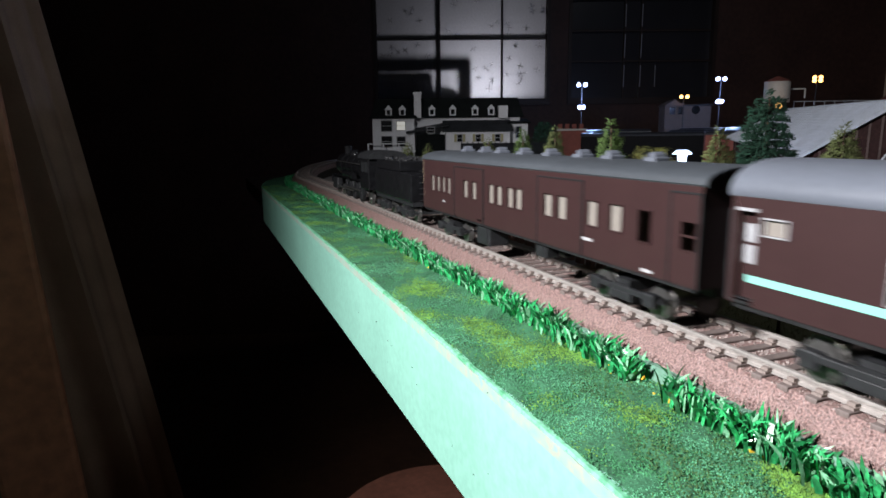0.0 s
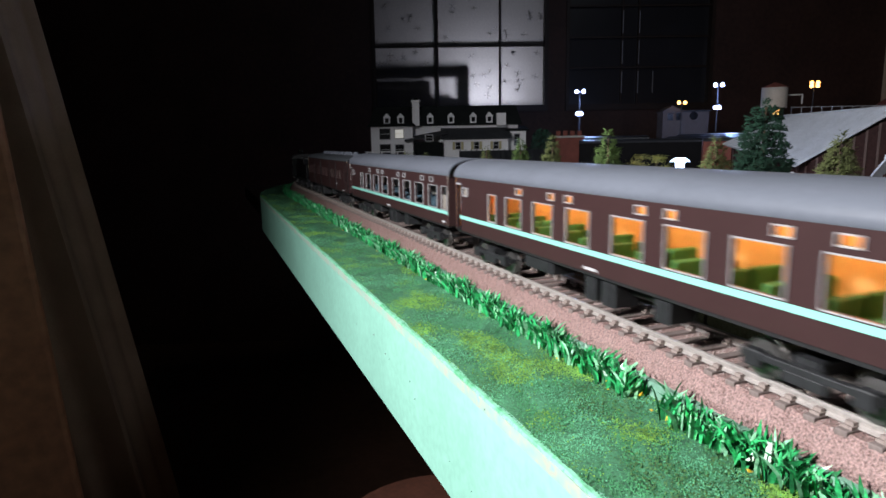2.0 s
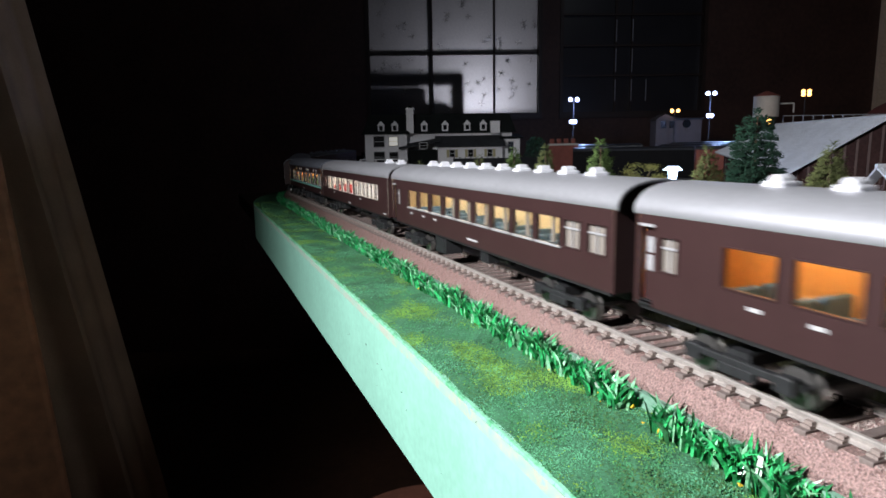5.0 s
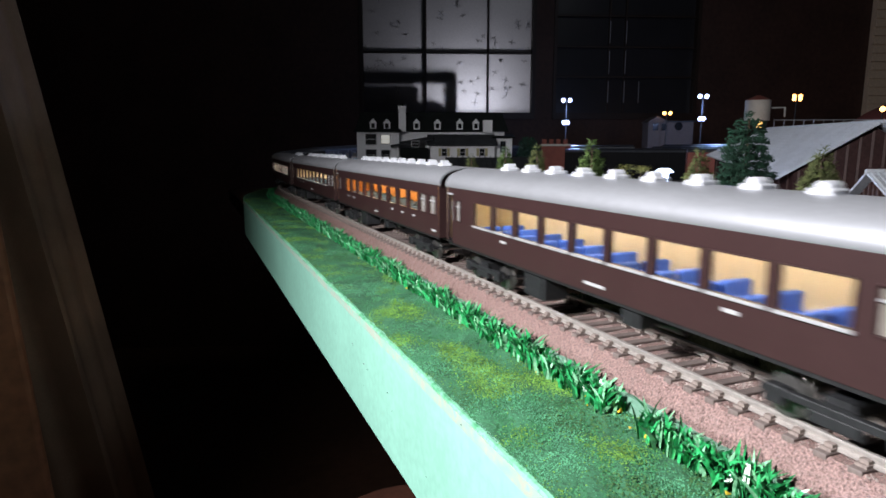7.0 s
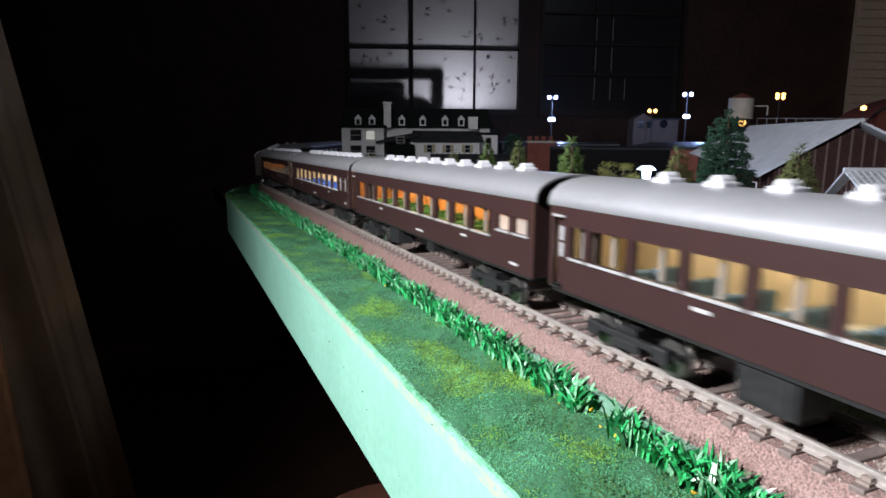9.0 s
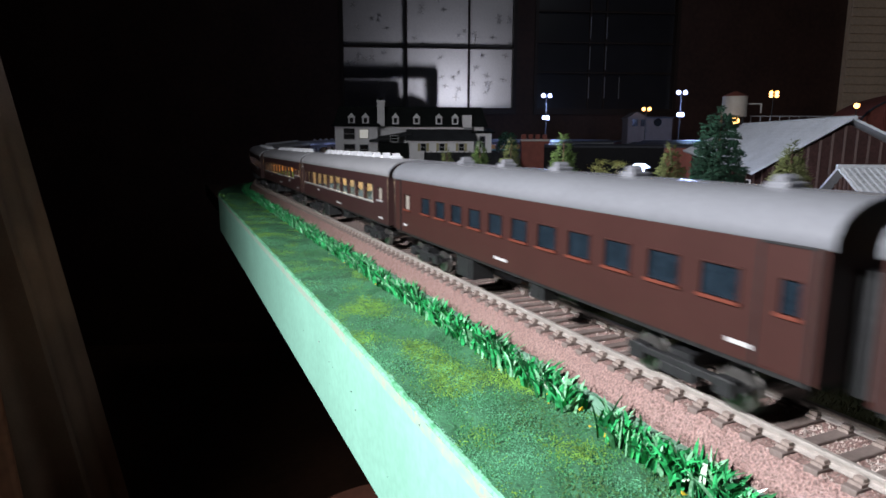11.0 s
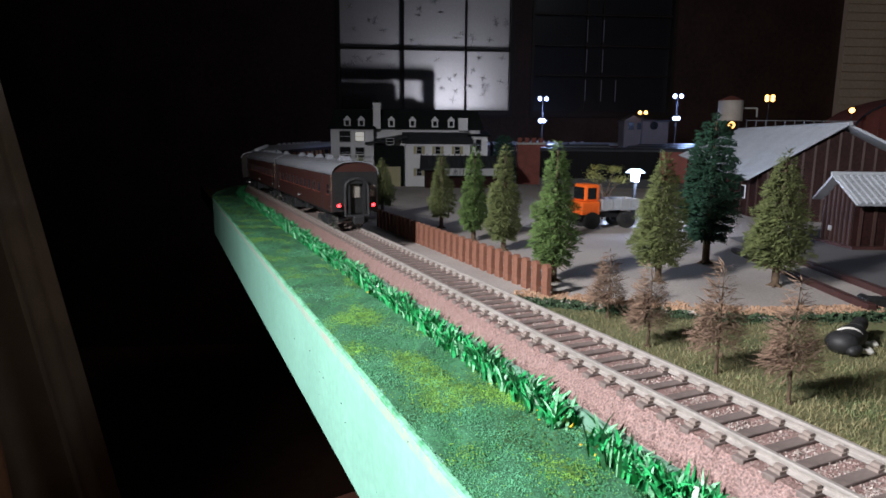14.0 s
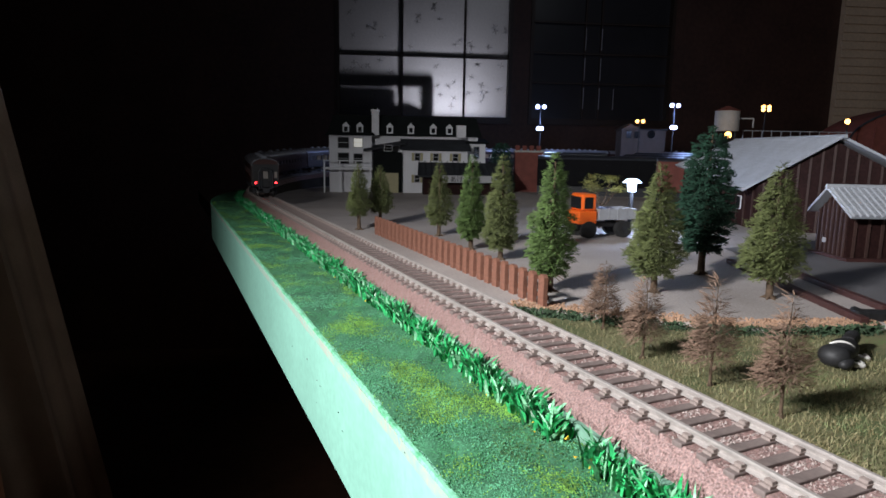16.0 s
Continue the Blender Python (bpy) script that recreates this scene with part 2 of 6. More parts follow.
prof = [(-0.0194, 0.0058), (-0.0183, 0.0080), (-0.0170, 0.0100), (-0.0155, 0.0120), (-0.0143, 0.0132), (-0.008, 0.0131), (0, 0.0130), (0.008, 0.0131), (0.0143, 0.0132), (0.0155, 0.012), (0.0205, 0.0062)]
ob = sweep("ballast_bed", prof, BALLAST, -0.7, S_END, 0.0025, rough=0.00022, closed=False, climb=True)
tagged(ob, "pinkish brown gravel bed of the track", "ballast", kind="structure")

GAUGE = 0.0101
rails = thing("track_rails", "pair of brass-grey model railway rails on sleepers", "rails", kind="structure")
for side in (-1, 1):
    g = side * GAUGE
    sweep("rail", [(g - 0.0011, 0.0139), (g - 0.0011, 0.0143), (g - 0.0003, 0.0147), (g - 0.0004, 0.0155), (g - 0.0007, 0.0158), (g - 0.0007, 0.0164), (g - 0.0005, 0.0166),
                   (g + 0.0005, 0.0166), (g + 0.0007, 0.0164), (g + 0.0007, 0.0158), (g + 0.0004, 0.0155), (g + 0.0003, 0.0147), (g + 0.0011, 0.0143), (g + 0.0011, 0.0139)],
          RAIL, -0.7, S_END, 0.1, rails, bend_step=0.03, climb=True)


def sleeper_mesh():
    bm = bmesh.new()
    box(bm, -0.0150, 0.0150, -0.0016, 0.0016, 0.0122, 0.0139, 0.0003)
    for g in (-GAUGE, GAUGE):
        for d in (-1, 1):
            box(bm, g + d * 0.0019 - 0.0012, g + d * 0.0019 + 0.0012, -0.0013, 0.0013, 0.0137, 0.0146, mi=1)
            box(bm, g + d * 0.0015 - 0.0007, g + d * 0.0015 + 0.0007, -0.0010, 0.0010, 0.0145, 0.0154, mi=1)
    return mesh_of("sleeper", bm, [SLEEPER, CHAIR])


sl = sleeper_mesh()
s = -0.1
k = 0
while s < S_END:
    if s < 2.1:
        ob = new("sleeper", sl)
        x, y, h = track(s)
        ob.matrix_world = pose(x, y, rise(s), 0, 0, -h)
        ob.parent = rails
        k += 1
    s += 0.0079


def crumbs(name, n, place, size, mat, label, category, seed):
    """Loose crumbs, joined into one mesh. place: a function that gives x, y, z of one."""
    rng = random.Random(seed)
    vs, fs = [], []
    for _ in range(n):
        x, y, z = place(rng)
        r = size * rng.uniform(0.5, 1.3)
        b = len(vs)
        a = rng.uniform(0, 6.28)
        for q in range(3):
            vs.append((x + r * math.cos(a + 2.09 * q), y + r * math.sin(a + 2.09 * q), z + rng.uniform(-0.4, 0.4) * r))
        vs.append((x + rng.uniform(-0.5, 0.5) * r, y + rng.uniform(-0.5, 0.5) * r, z + r * rng.uniform(0.6, 1.4)))
        fs += [(b, b + 1, b + 3), (b + 1, b + 2, b + 3), (b + 2, b, b + 3)]
    me = bpy.data.meshes.new(name)
    me.from_pydata(vs, [], fs)
    me.materials.append(mat)
    return tagged(new(name, me), label, category, kind="stuff")


def near_y(rng, lo=0.03, hi=1.0):
    """More of them where the place is near."""
    return lo * (hi / lo) ** rng.random()


def on_turf(rng):
    return rng.uniform(EDGE + 0.001, -0.021), near_y(rng), 0.0006


def patch(low, seed, spread=0.10):
    """Places on the turf inside soft-edged patches."""
    def place(rng):
        for _ in range(200):
            x, y, z = on_turf(rng)
            if noise.noise((x * 55 + seed, y * 38, seed)) + rng.gauss(0, spread) > low:
                return x, y, z + 0.0003
        return x, y, z
    return place


crumbs("turf_crumbs", 60000, on_turf, 0.00029, TURF_DARK, "fine dark green foam turf", "turf", 5)
crumbs("yellow_turf_crumbs", 30000, patch(0.27, 3.1, 0.15), 0.00029, TURF_YELLOW, "patches of yellow-green foam turf", "turf", 15)
# grey-green patches that also put highlights on the turf into colour
crumbs("pale_turf_crumbs", 24000, patch(0.18, 6.2, 0.2), 0.00026, TURF_PALE, "patches of pale grey-green foam turf", "turf", 17)
crumbs("olive_turf_crumbs", 9000, patch(0.24, 9.4), 0.00030, TURF_BROWN, "patches of olive brown foam turf", "turf", 16)


def on_fascia(rng):
    return EDGE - 0.0003, near_y(rng, 0.05, 0.8), -rng.uniform(0.001, 0.045)


crumbs("board_specks", 26, on_fascia, 0.00035, GREY_BLACK, "tiny dark specks on the painted board", "dirt", 51)


def on_bed(rng):
    return rng.uniform(-0.0145, 0.0145), near_y(rng, 0.03, 0.6), 0.0130


crumbs("loose_grit", 12000, on_bed, 0.0004, GRIT, "grey brown grit between the sleepers", "grit", 6)


def on_slope(rng):
    o = rng.uniform(0, 1)
    return -0.0145 - 0.0050 * o, near_y(rng, 0.03, 0.6), 0.0130 - 0.0068 * o


crumbs("slope_grit", 34000, on_slope, 0.00021, BALLAST, "pinkish brown grit on the bed's shoulder", "grit", 7)


def tufts():
    """The row of green plastic grass blades along the roadbed."""
    rng = random.Random(11)
    vs, fs = [], []
    s = 0.02
    while s < 1.5:
        if not 0.1245 < s < 0.1395:
            wild = 0.75 + 0.45 * noise.noise((s * 60, 0, 0))
            for _ in range(rng.randint(20, 28)):
                x, y, h = track(s + rng.uniform(-0.0018, 0.0018), -0.0258 + rng.triangular(-0.0050, 0.0042, 0.0012))
                a = rng.uniform(0, 6.28)
                tall = rng.uniform(0.0045, 0.0125) * wild
                w = rng.uniform(0.00035, 0.00085)
                lean = rng.uniform(0.1, 0.95) * tall
                la = rng.uniform(0, 6.28)
                dx, dy = math.cos(a) * w, math.sin(a) * w
                b = len(vs)
                for f, ww in ((0, 0.7), (0.45, 1.0), (0.8, 0.75)):
                    cx, cy, cz = x + math.cos(la) * lean * f * f, y + math.sin(la) * lean * f * f, 0.0004 + tall * f
                    vs.append((cx - dx * ww, cy - dy * ww, cz))
                    vs.append((cx + dx * ww, cy + dy * ww, cz))
                vs.append((x + math.cos(la) * lean, y + math.sin(la) * lean, tall))
                fs += [(b, b + 1, b + 3, b + 2), (b + 2, b + 3, b + 5, b + 4), (b + 4, b + 5, b + 6)]
        s += 0.0026
    me = bpy.data.meshes.new("grass_tufts")
    me.from_pydata(vs, [], fs)
    me.materials.append(BLADE)
    me.materials.append(GLINT_BLADE)
    me.materials.append(DARK_BLADE)
    pick = random.Random(12)
    for k in range(0, len(fs), 3):
        slot = pick.choices((0, 1, 2), (54, 22, 24))[0]
        for q in range(3):
            me.polygons[k + q].material_index = slot
    tagged(new("grass_tufts", me), "row of glossy bright green plastic grass blades", "grass", kind="stuff")


tufts()


def flower_spots(rng):
    return -0.0285 + rng.gauss(0, 0.0022), near_y(rng, 0.04, 0.8), 0.0006 + rng.random() * 0.003


YELLOW_FOAM = material("yellow_flower_foam", (0.62, 0.42, 0.03), 0.8, dark=0.7, light=1.2, scale=300, bump=0)
crumbs("yellow_flowers", 32, flower_spots, 0.0008, YELLOW_FOAM, "tiny yellow flowers among the grass blades", "flowers", 41)


# ---- the train ----
HALF, SILL, EAVE, TOP = 0.0178, 0.0155, 0.0441, 0.0530
GAP = 0.0105
PITCH = 0.2595
RAILTOP = 0.0166


def side_wall(bm, x, t, y0, y1, z0, z1, holes):
    """A wall in the plane x with rectangular openings (y0, y1, z0, z1) that go through its thickness t."""
    ys = sorted({y0, y1, *(v for h in holes for v in h[:2])})
    zs = sorted({z0, z1, *(v for h in holes for v in h[2:])})
    def inside(y, z):
        return any(a < y < b and c < z < d for a, b, c, d in holes)
    xi = x - math.copysign(t, x)
    def quad(p, mi=0):
        fc = bm.faces.new([bm.verts.new(q) for q in p])
        fc.material_index = mi
    for ya, yb in zip(ys, ys[1:]):
        for za, zb in zip(zs, zs[1:]):
            if not inside((ya + yb) / 2, (za + zb) / 2):
                quad([(x, ya, za), (x, yb, za), (x, yb, zb), (x, ya, zb)])
                quad([(xi, ya, za), (xi, yb, za), (xi, yb, zb), (xi, ya, zb)], 1)
    for a, b, c, d in holes:
        for p in ([(x, a, c), (x, b, c), (xi, b, c), (xi, a, c)], [(x, a, d), (x, b, d), (xi, b, d), (xi, a, d)],
                  [(x, a, c), (x, a, d), (xi, a, d), (xi, a, c)], [(x, b, c), (x, b, d), (xi, b, d), (xi, b, c)]):
            quad(p)


def roof_profile(n=14, half=HALF + 0.0004, eave=EAVE, top=TOP):
    """The arched cross-section of a carriage roof, from eave to eave."""
    pts = []
    for i in range(n + 1):
        a = math.pi * i / n
        c, s_ = math.cos(a), math.sin(a)
        pts.append((-half * math.copysign(abs(c) ** 0.84, c), eave + (top - eave) * abs(s_) ** 0.90))
    return pts


def frame_ring(a, b, c, d, w, depth):
    """A window frame round the opening, in the plane x = 0, proud towards -x."""
    bm = bmesh.new()
    box(bm, -depth, 0.0002, a - w, b + w, d, d + w)
    box(bm, -depth, 0.0002, a - w, b + w, c - w, c)
    box(bm, -depth, 0.0002, a - w, a, c, d)
    box(bm, -depth, 0.0002, b, b + w, c, d)
    return bm


def bogie_mesh():
    bm = bmesh.new()
    for sx in (-1, 1):
        x = sx * 0.0145
        box(bm, x - 0.001, x + 0.001, -0.0165, 0.0165, 0.0062, 0.0082, 0.0003)
        box(bm, x - 0.0012, x + 0.0012, -0.006, 0.006, 0.0035, 0.0064, 0.0003)
        for y in (-0.0148, 0.0148):
            box(bm, x - 0.0016, x + 0.0016, y - 0.0028, y + 0.0028, 0.0042, 0.0088, 0.0005)
        for y in (-0.003, 0.0, 0.003):
            tube(bm, (x, y, 0.004), (x, y, 0.009), 0.0011, n=8)
    box(bm, -0.0145, 0.0145, -0.0035, 0.0035, 0.0066, 0.0105)
    for y in (-0.0192, 0.0192):
        box(bm, -0.0145, 0.0145, y - 0.0006, y + 0.0006, 0.006, 0.0075)
    return mesh_of("bogie", bm, GREY_BLACK)


def wheelset_mesh(r=0.0053):
    bm = bmesh.new()
    for sx in (-1, 1):
        tube(bm, (sx * 0.0092, 0, 0), (sx * 0.0112, 0, 0), r, n=20)
        tube(bm, (sx * 0.0088, 0, 0), (sx * 0.0092, 0, 0), r + 0.0007, n=20)
    tube(bm, (-0.0125, 0, 0), (0.0125, 0, 0), 0.0011, n=8)
    return mesh_of("wheelset", bm, STEEL)


# whiter than the silver roofs: the highlight on the vents is painted in
VENT_HIGHLIGHT = material("highlit_ventilator_paint", (0.60, 0.61, 0.65), 0.35, dark=0.93, light=1.05, scale=100, bump=0)


def vent_mesh(mat):
    bm = bmesh.new()
    box(bm, -0.0034, 0.0034, -0.0031, 0.0031, -0.0004, 0.0017, 0.0005)
    tube(bm, (-0.0022, 0, 0.0016), (0.0022, 0, 0.0016), 0.0019, n=12)
    tube(bm, (0, 0, -0.001), (0, 0, 0.0005), 0.0022, n=12)
    return mesh_of("ventilator", bm, mat)


def seat_mesh(mat):
    bm = bmesh.new()
    box(bm, -0.0055, 0.0055, -0.0012, 0.0012, 0.0, 0.0105, 0.0006)
    box(bm, -0.0055, 0.0055, -0.006, 0.006, 0.0, 0.0045, 0.0006)
    return mesh_of("seat", bm, mat)


def fold_mesh(w):
    """One fold of the gangway's bellows, an arch."""
    bm = bmesh.new()
    ring = [(-w, 0.0125), (-w, 0.0385), (w, 0.0385), (w, 0.0125), (w - 0.002, 0.0125), (w - 0.002, 0.0365), (-w + 0.002, 0.0365), (-w + 0.002, 0.0125)]
    a = [bm.verts.new((x, -0.0005, z)) for x, z in ring]
    b = [bm.verts.new((x, 0.0005, z)) for x, z in ring]
    for q in ((0, 1, 6, 7), (1, 2, 5, 6), (2, 3, 4, 5)):
        bm.faces.new([a[i] for i in q])
        bm.faces.new([b[i] for i in q])
    for i in range(8):
        bm.faces.new((a[i], a[(i + 1) % 8], b[(i + 1) % 8], b[i]))
    bmesh.ops.recalc_face_normals(bm, faces=bm.faces)
    return mesh_of("gangway_fold", bm, GREY_BLACK)


FOLDS = [fold_mesh(0.0078), fold_mesh(0.0070)]
BOGIE, WHEELSET = bogie_mesh(), wheelset_mesh()
VENT = {m.name: vent_mesh(VENT_HIGHLIGHT if m is SILVER_ROOF else m) for m in (SILVER_ROOF, GREY_ROOF, DARK_ROOF)}
SEATS = {k: seat_mesh(m) for k, m in dict(blue=BLUE_SEAT, slate=TEAL_SEAT, green=GREEN_SEAT, red=RED_SEAT).items()}


def carriage(label, spec):
    """A carriage, its base at the rails' top, its front towards +y. spec: see the list of carriages below."""
    L = spec["length"]
    paint, roofing = spec["paint"], spec["roof"]
    h = L / 2
    eave = spec.get("eave", EAVE)
    car = thing("passenger_carriage", label, "train carriage", group="carriages of the train")
    holes = [(h - b, h - a, z0, z1) for a, b, z0, z1, kind in spec["windows"]]
    bm = bmesh.new()
    lining = spec.get("lining", CREAM)
    for sx in (-1, 1):
        side_wall(bm, sx * HALF, 0.0012, -h, h, SILL, eave, holes)
    # ends
    arch = roof_profile(eave=eave, top=spec.get("top", TOP))
    for y, dy in ((h, -0.001), (-h, 0.001)):
        ring = [(-HALF, SILL)] + [(x * 0.985, z - 0.0003) for x, z in arch] + [(HALF, SILL)]
        a = [bm.verts.new((x, y, z)) for x, z in ring]
        b = [bm.verts.new((x, y + dy, z)) for x, z in ring]
        bm.faces.new(a)
        bm.faces.new(b).material_index = 1
    box(bm, -HALF + 0.001, HALF - 0.001, -h + 0.001, h - 0.001, SILL, SILL + 0.0015, mi=2)
    bmesh.ops.remove_doubles(bm, verts=bm.verts, dist=1e-6)
    part("body", bm, [paint, lining, BLACK], car)
    # roof
    bm = bmesh.new()
    rings = []
    for y in (-h - 0.0012, -h + 0.004, -h / 2, 0, h / 2, h - 0.004, h + 0.0012):
        rings.append([bm.verts.new((x, y, z)) for x, z in arch] + [bm.verts.new((x * 0.97, y, z - 0.0007)) for x, z in arch[::-1]])
    m = len(rings[0])
    for a, b in zip(rings, rings[1:]):
        for i in range(m):
            bm.faces.new((a[i], b[i], b[(i + 1) % m], a[(i + 1) % m]))
    bm.faces.new(rings[0])
    bm.faces.new(rings[-1])
    bmesh.ops.recalc_face_normals(bm, faces=bm.faces)
    smooth(part("roof", bm, roofing, car, spec["roof_label"]), 50)
    # end bellows and plates
    for y in (h, -h):
        d = math.copysign(1, y)
        for k in range(4):
            f = part("gangway_fold", FOLDS[k % 2], None, car)
            f.location.y = y + d * (0.0006 + 0.0011 * k)
        part("coupler", boxed(-0.0022, 0.0022, min(y, y + d * 0.007), max(y, y + d * 0.007), 0.0085, 0.0115, bevel=0.0004), BLACK, car)
    # windows
    for a, b, z0, z1, kind in spec["windows"]:
        ya, yb = h - b, h - a
        for sx in (-1, 1):
            if sx > 0 and kind in ("door", "vent"):
                continue
            if kind == "recess":
                if sx < 0:
                    d = part("entrance_door", boxed(-HALF + 0.0022, -HALF + 0.0028, ya - 0.0004, yb + 0.0004, z0, z1), paint, car)
                    part("door_window", box(boxed(-HALF + 0.0019, -HALF + 0.0023, ya + 0.0014, yb - 0.0010, 0.0262, 0.0310), -HALF + 0.0019, -HALF + 0.0023, ya + 0.0014, yb - 0.0010, 0.0318, 0.0366), SILVER, d)
                    # silver lintel: the catch light over the recess is put into its colour
                    part("lintel_glint", boxed(-HALF - 0.0004, -HALF + 0.0020, ya - 0.0003, yb + 0.0003, z1, z1 + 0.0008), SILVER, d)
                    part("step", boxed(-HALF - 0.0006, -HALF + 0.0024, ya, yb, z0 - 0.0008, z0), BLACK, d)
                else:
                    part("entrance_door", boxed(HALF - 0.0006, HALF - 0.0002, ya, yb, z0, z1), paint, car)
                continue
            w = part("window", frame_ring(ya, yb, z0, z1, 0.00035, 0.0004), paint if kind == "plain" else spec.get("frame", SILVER), car)
            w.location.x = sx * HALF
            if sx > 0:
                w.rotation_euler.z = math.pi
                w.location.y = ya + yb
            if kind == "blind":
                part("blind", boxed(0.0007, 0.0011, ya, yb, z0, z1), CURTAIN_WHITE, w)
            elif kind == "barred":
                part("blind", boxed(0.0009, 0.0013, ya, yb, z0, z1), CURTAIN_WHITE, w)
                zc = z0 + (z1 - z0) * 0.70
                part("crossbar", box(boxed(0.0001, 0.0006, ya, yb, zc - 0.0003, zc + 0.0003), 0.0001, 0.0006, (ya + yb) / 2 - 0.0002, (ya + yb) / 2 + 0.0002, z0, z1), SILVER, w)
            elif kind in ("frosted", "curtained", "glowing"):
                part("blind", boxed(0.0010, 0.0012, ya, yb, z0, z0 + (z1 - z0) * 0.6 if kind == "curtained" else z1), BLIND_CLOTH, w)
                if kind == "frosted":
                    part("crossbar", boxed(-0.0002, 0.0009, ya, yb, (z0 + z1) / 2 - 0.0003, (z0 + z1) / 2 + 0.0003), SILVER, w)
            elif kind == "dim":
                # dark sheet added behind the pane so that the window looks unlit
                part("unlit_panel", boxed(0.0046, 0.0052, ya - 0.002, yb + 0.002, z0 - 0.002, z1 + 0.002), DARK_PANEL, w)
                if sx < 0:
                    part("post", boxed(0.002, 0.003, (ya + yb) / 2 - 0.0009, (ya + yb) / 2 + 0.0009, z0, z1), CURTAIN_WHITE, w)
            elif kind == "half":
                part("blind", boxed(0.0007, 0.0011, ya, yb, z0, z0 + (z1 - z0) * 0.62), CURTAIN_WHITE, w)
            elif kind == "sash":
                zc = (z0 + z1) / 2
                part("crossbar", boxed(-0.0002, 0.0009, ya, yb, zc - 0.0003, zc + 0.0003), spec.get("frame", SILVER), w)
            elif kind == "post" and sx < 0:
                yc = (ya + yb) / 2
                part("post", boxed(0.002, 0.003, yc - 0.0009, yc + 0.0009, z0, z1), CURTAIN_WHITE, w)
            if kind not in ("blind", "vent", "barred"):
                g = part("pane", boxed(0.0004, 0.0006, ya, yb, z0, z1), spec.get("pane", PANE), w)
                g.visible_shadow = False
            if spec.get("sills") and sx < 0 and kind != "barred":
                part("sill", boxed(-0.0009, 0.0, ya - 0.0007, yb + 0.0007, z0 - 0.0008, z0), spec.get("sill_paint", SILVER), w)
    # doors
    for a, b in spec.get("doors", ()):
        ya, yb = h - b, h - a
        bm = bmesh.new()
        side_wall(bm, -HALF - 0.00025, 0.0005, ya, yb, SILL + 0.0006, EAVE - 0.0015, [q for q in holes if ya < q[0] and q[1] < yb])
        d = part("door", bm, [paint, paint], car)
        part("door_frame", box(box(boxed(-HALF - 0.0005, -HALF, ya - 0.0006, ya, SILL, EAVE - 0.001), -HALF - 0.0005, -HALF, yb, yb + 0.0006, SILL, EAVE - 0.001),
                               -HALF - 0.0005, -HALF, ya, yb, EAVE - 0.0015, EAVE - 0.001), BLACK if spec.get("dark_seams") else paint, d)
    if spec.get("stripe"):
        a, b = spec["stripe"]
        part("stripe", boxed(-HALF - 0.00022, -HALF, h - b, h - a, 0.0218, 0.0237), STRIPE, car, "pale green waist stripe")
        part("stripe", boxed(HALF, HALF + 0.00022, h - b, h - a, 0.0218, 0.0237), STRIPE, car, "pale green waist stripe")
    # small printed plates
    for a, z, w in spec.get("plates", ()):
        part("number_plate", boxed(-HALF - 0.00025, -HALF, h - a - w / 2, h - a + w / 2, z - 0.0005, z + 0.0005), WHITE, car, "small white printed plate")
    # inside
    if spec.get("lit"):
        part("interior_light", boxed(-0.004, 0.004, -h + 0.018, h - 0.018, EAVE - 0.0008, EAVE - 0.0003), spec["lit"], car, "lit interior light strip")
        part("ceiling_panel", boxed(-HALF + 0.0013, HALF - 0.0013, -h + 0.0015, h - 0.0015, EAVE - 0.0002, EAVE + 0.0002), lining, car)
    if spec.get("lining"):
        part("aisle_wall", boxed(0.0105, 0.0112, -h + 0.003, h - 0.003, SILL + 0.0016, EAVE - 0.001), lining, car, "coloured interior wall")
    if spec.get("seats"):
        y = h - 0.034
        while y > -h + 0.03:
            for x in (-0.0098, 0.003):
                st = part("seat", SEATS[spec["seats"]], None, car)
                st.location = (x, y, SILL + 0.0004 + spec.get("seat_up", 0.0))
            if spec.get("tables"):
                part("table", boxed(-0.0155, -0.0045, y - 0.0105, y - 0.0060, SILL + 0.0085, SILL + 0.0093), WHITE_LINING, car, "white dining table top")
            y -= 0.0165
    # roof ventilators
    for a in spec.get("vents", ()):
        v = part("ventilator", VENT.get(roofing.name, VENT[DARK_ROOF.name]), None, car)
        v.location = (0.0, h - a, spec.get("top", TOP) - 0.0004)
    # under the floor
    part("underframe", box(box(boxed(-0.0075, 0.0075, -h + 0.004, h - 0.004, 0.0112, SILL), -HALF + 0.0004, -HALF + 0.0018, -h + 0.002, h - 0.002, 0.0143, SILL + 0.0002),
                           HALF - 0.0018, HALF - 0.0004, -h + 0.002, h - 0.002, 0.0143, SILL + 0.0002), BLACK, car)
    for a, b, z in spec.get("boxes", ((0.078, 0.094, 0.0045), (0.140, 0.149, 0.0085))):
        bm = boxed(-0.0158, -0.005, h - b, h - a, z, SILL - 0.0003, bevel=0.0004)
        box(bm, -0.0162, -0.0157, h - b + 0.002, h - a - 0.002, z + 0.0012, SILL - 0.002)
        part("equipment_box", bm, GREY_BLACK, car)
    bm = bmesh.new()
    tube(bm, (-0.008, -0.036, 0.0112), (-0.008, -0.016, 0.0112), 0.0024, n=16)
    part("air_tank", bm, BLACK, car)
    for y in (h - 0.038, -h + 0.038):
        bg = part("bogie", BOGIE, None, car)
        bg.location = (0, y, 0)
        for d in (-0.0148, 0.0148):
            w = part("wheelset", WHEELSET, None, bg)
            w.location = (0, d, 0.0053)
    return car


def row(n, first, pitch, width, z0, z1, kind):
    return [(first + i * pitch, first + i * pitch + width, z0, z1, kind) for i in range(n)]


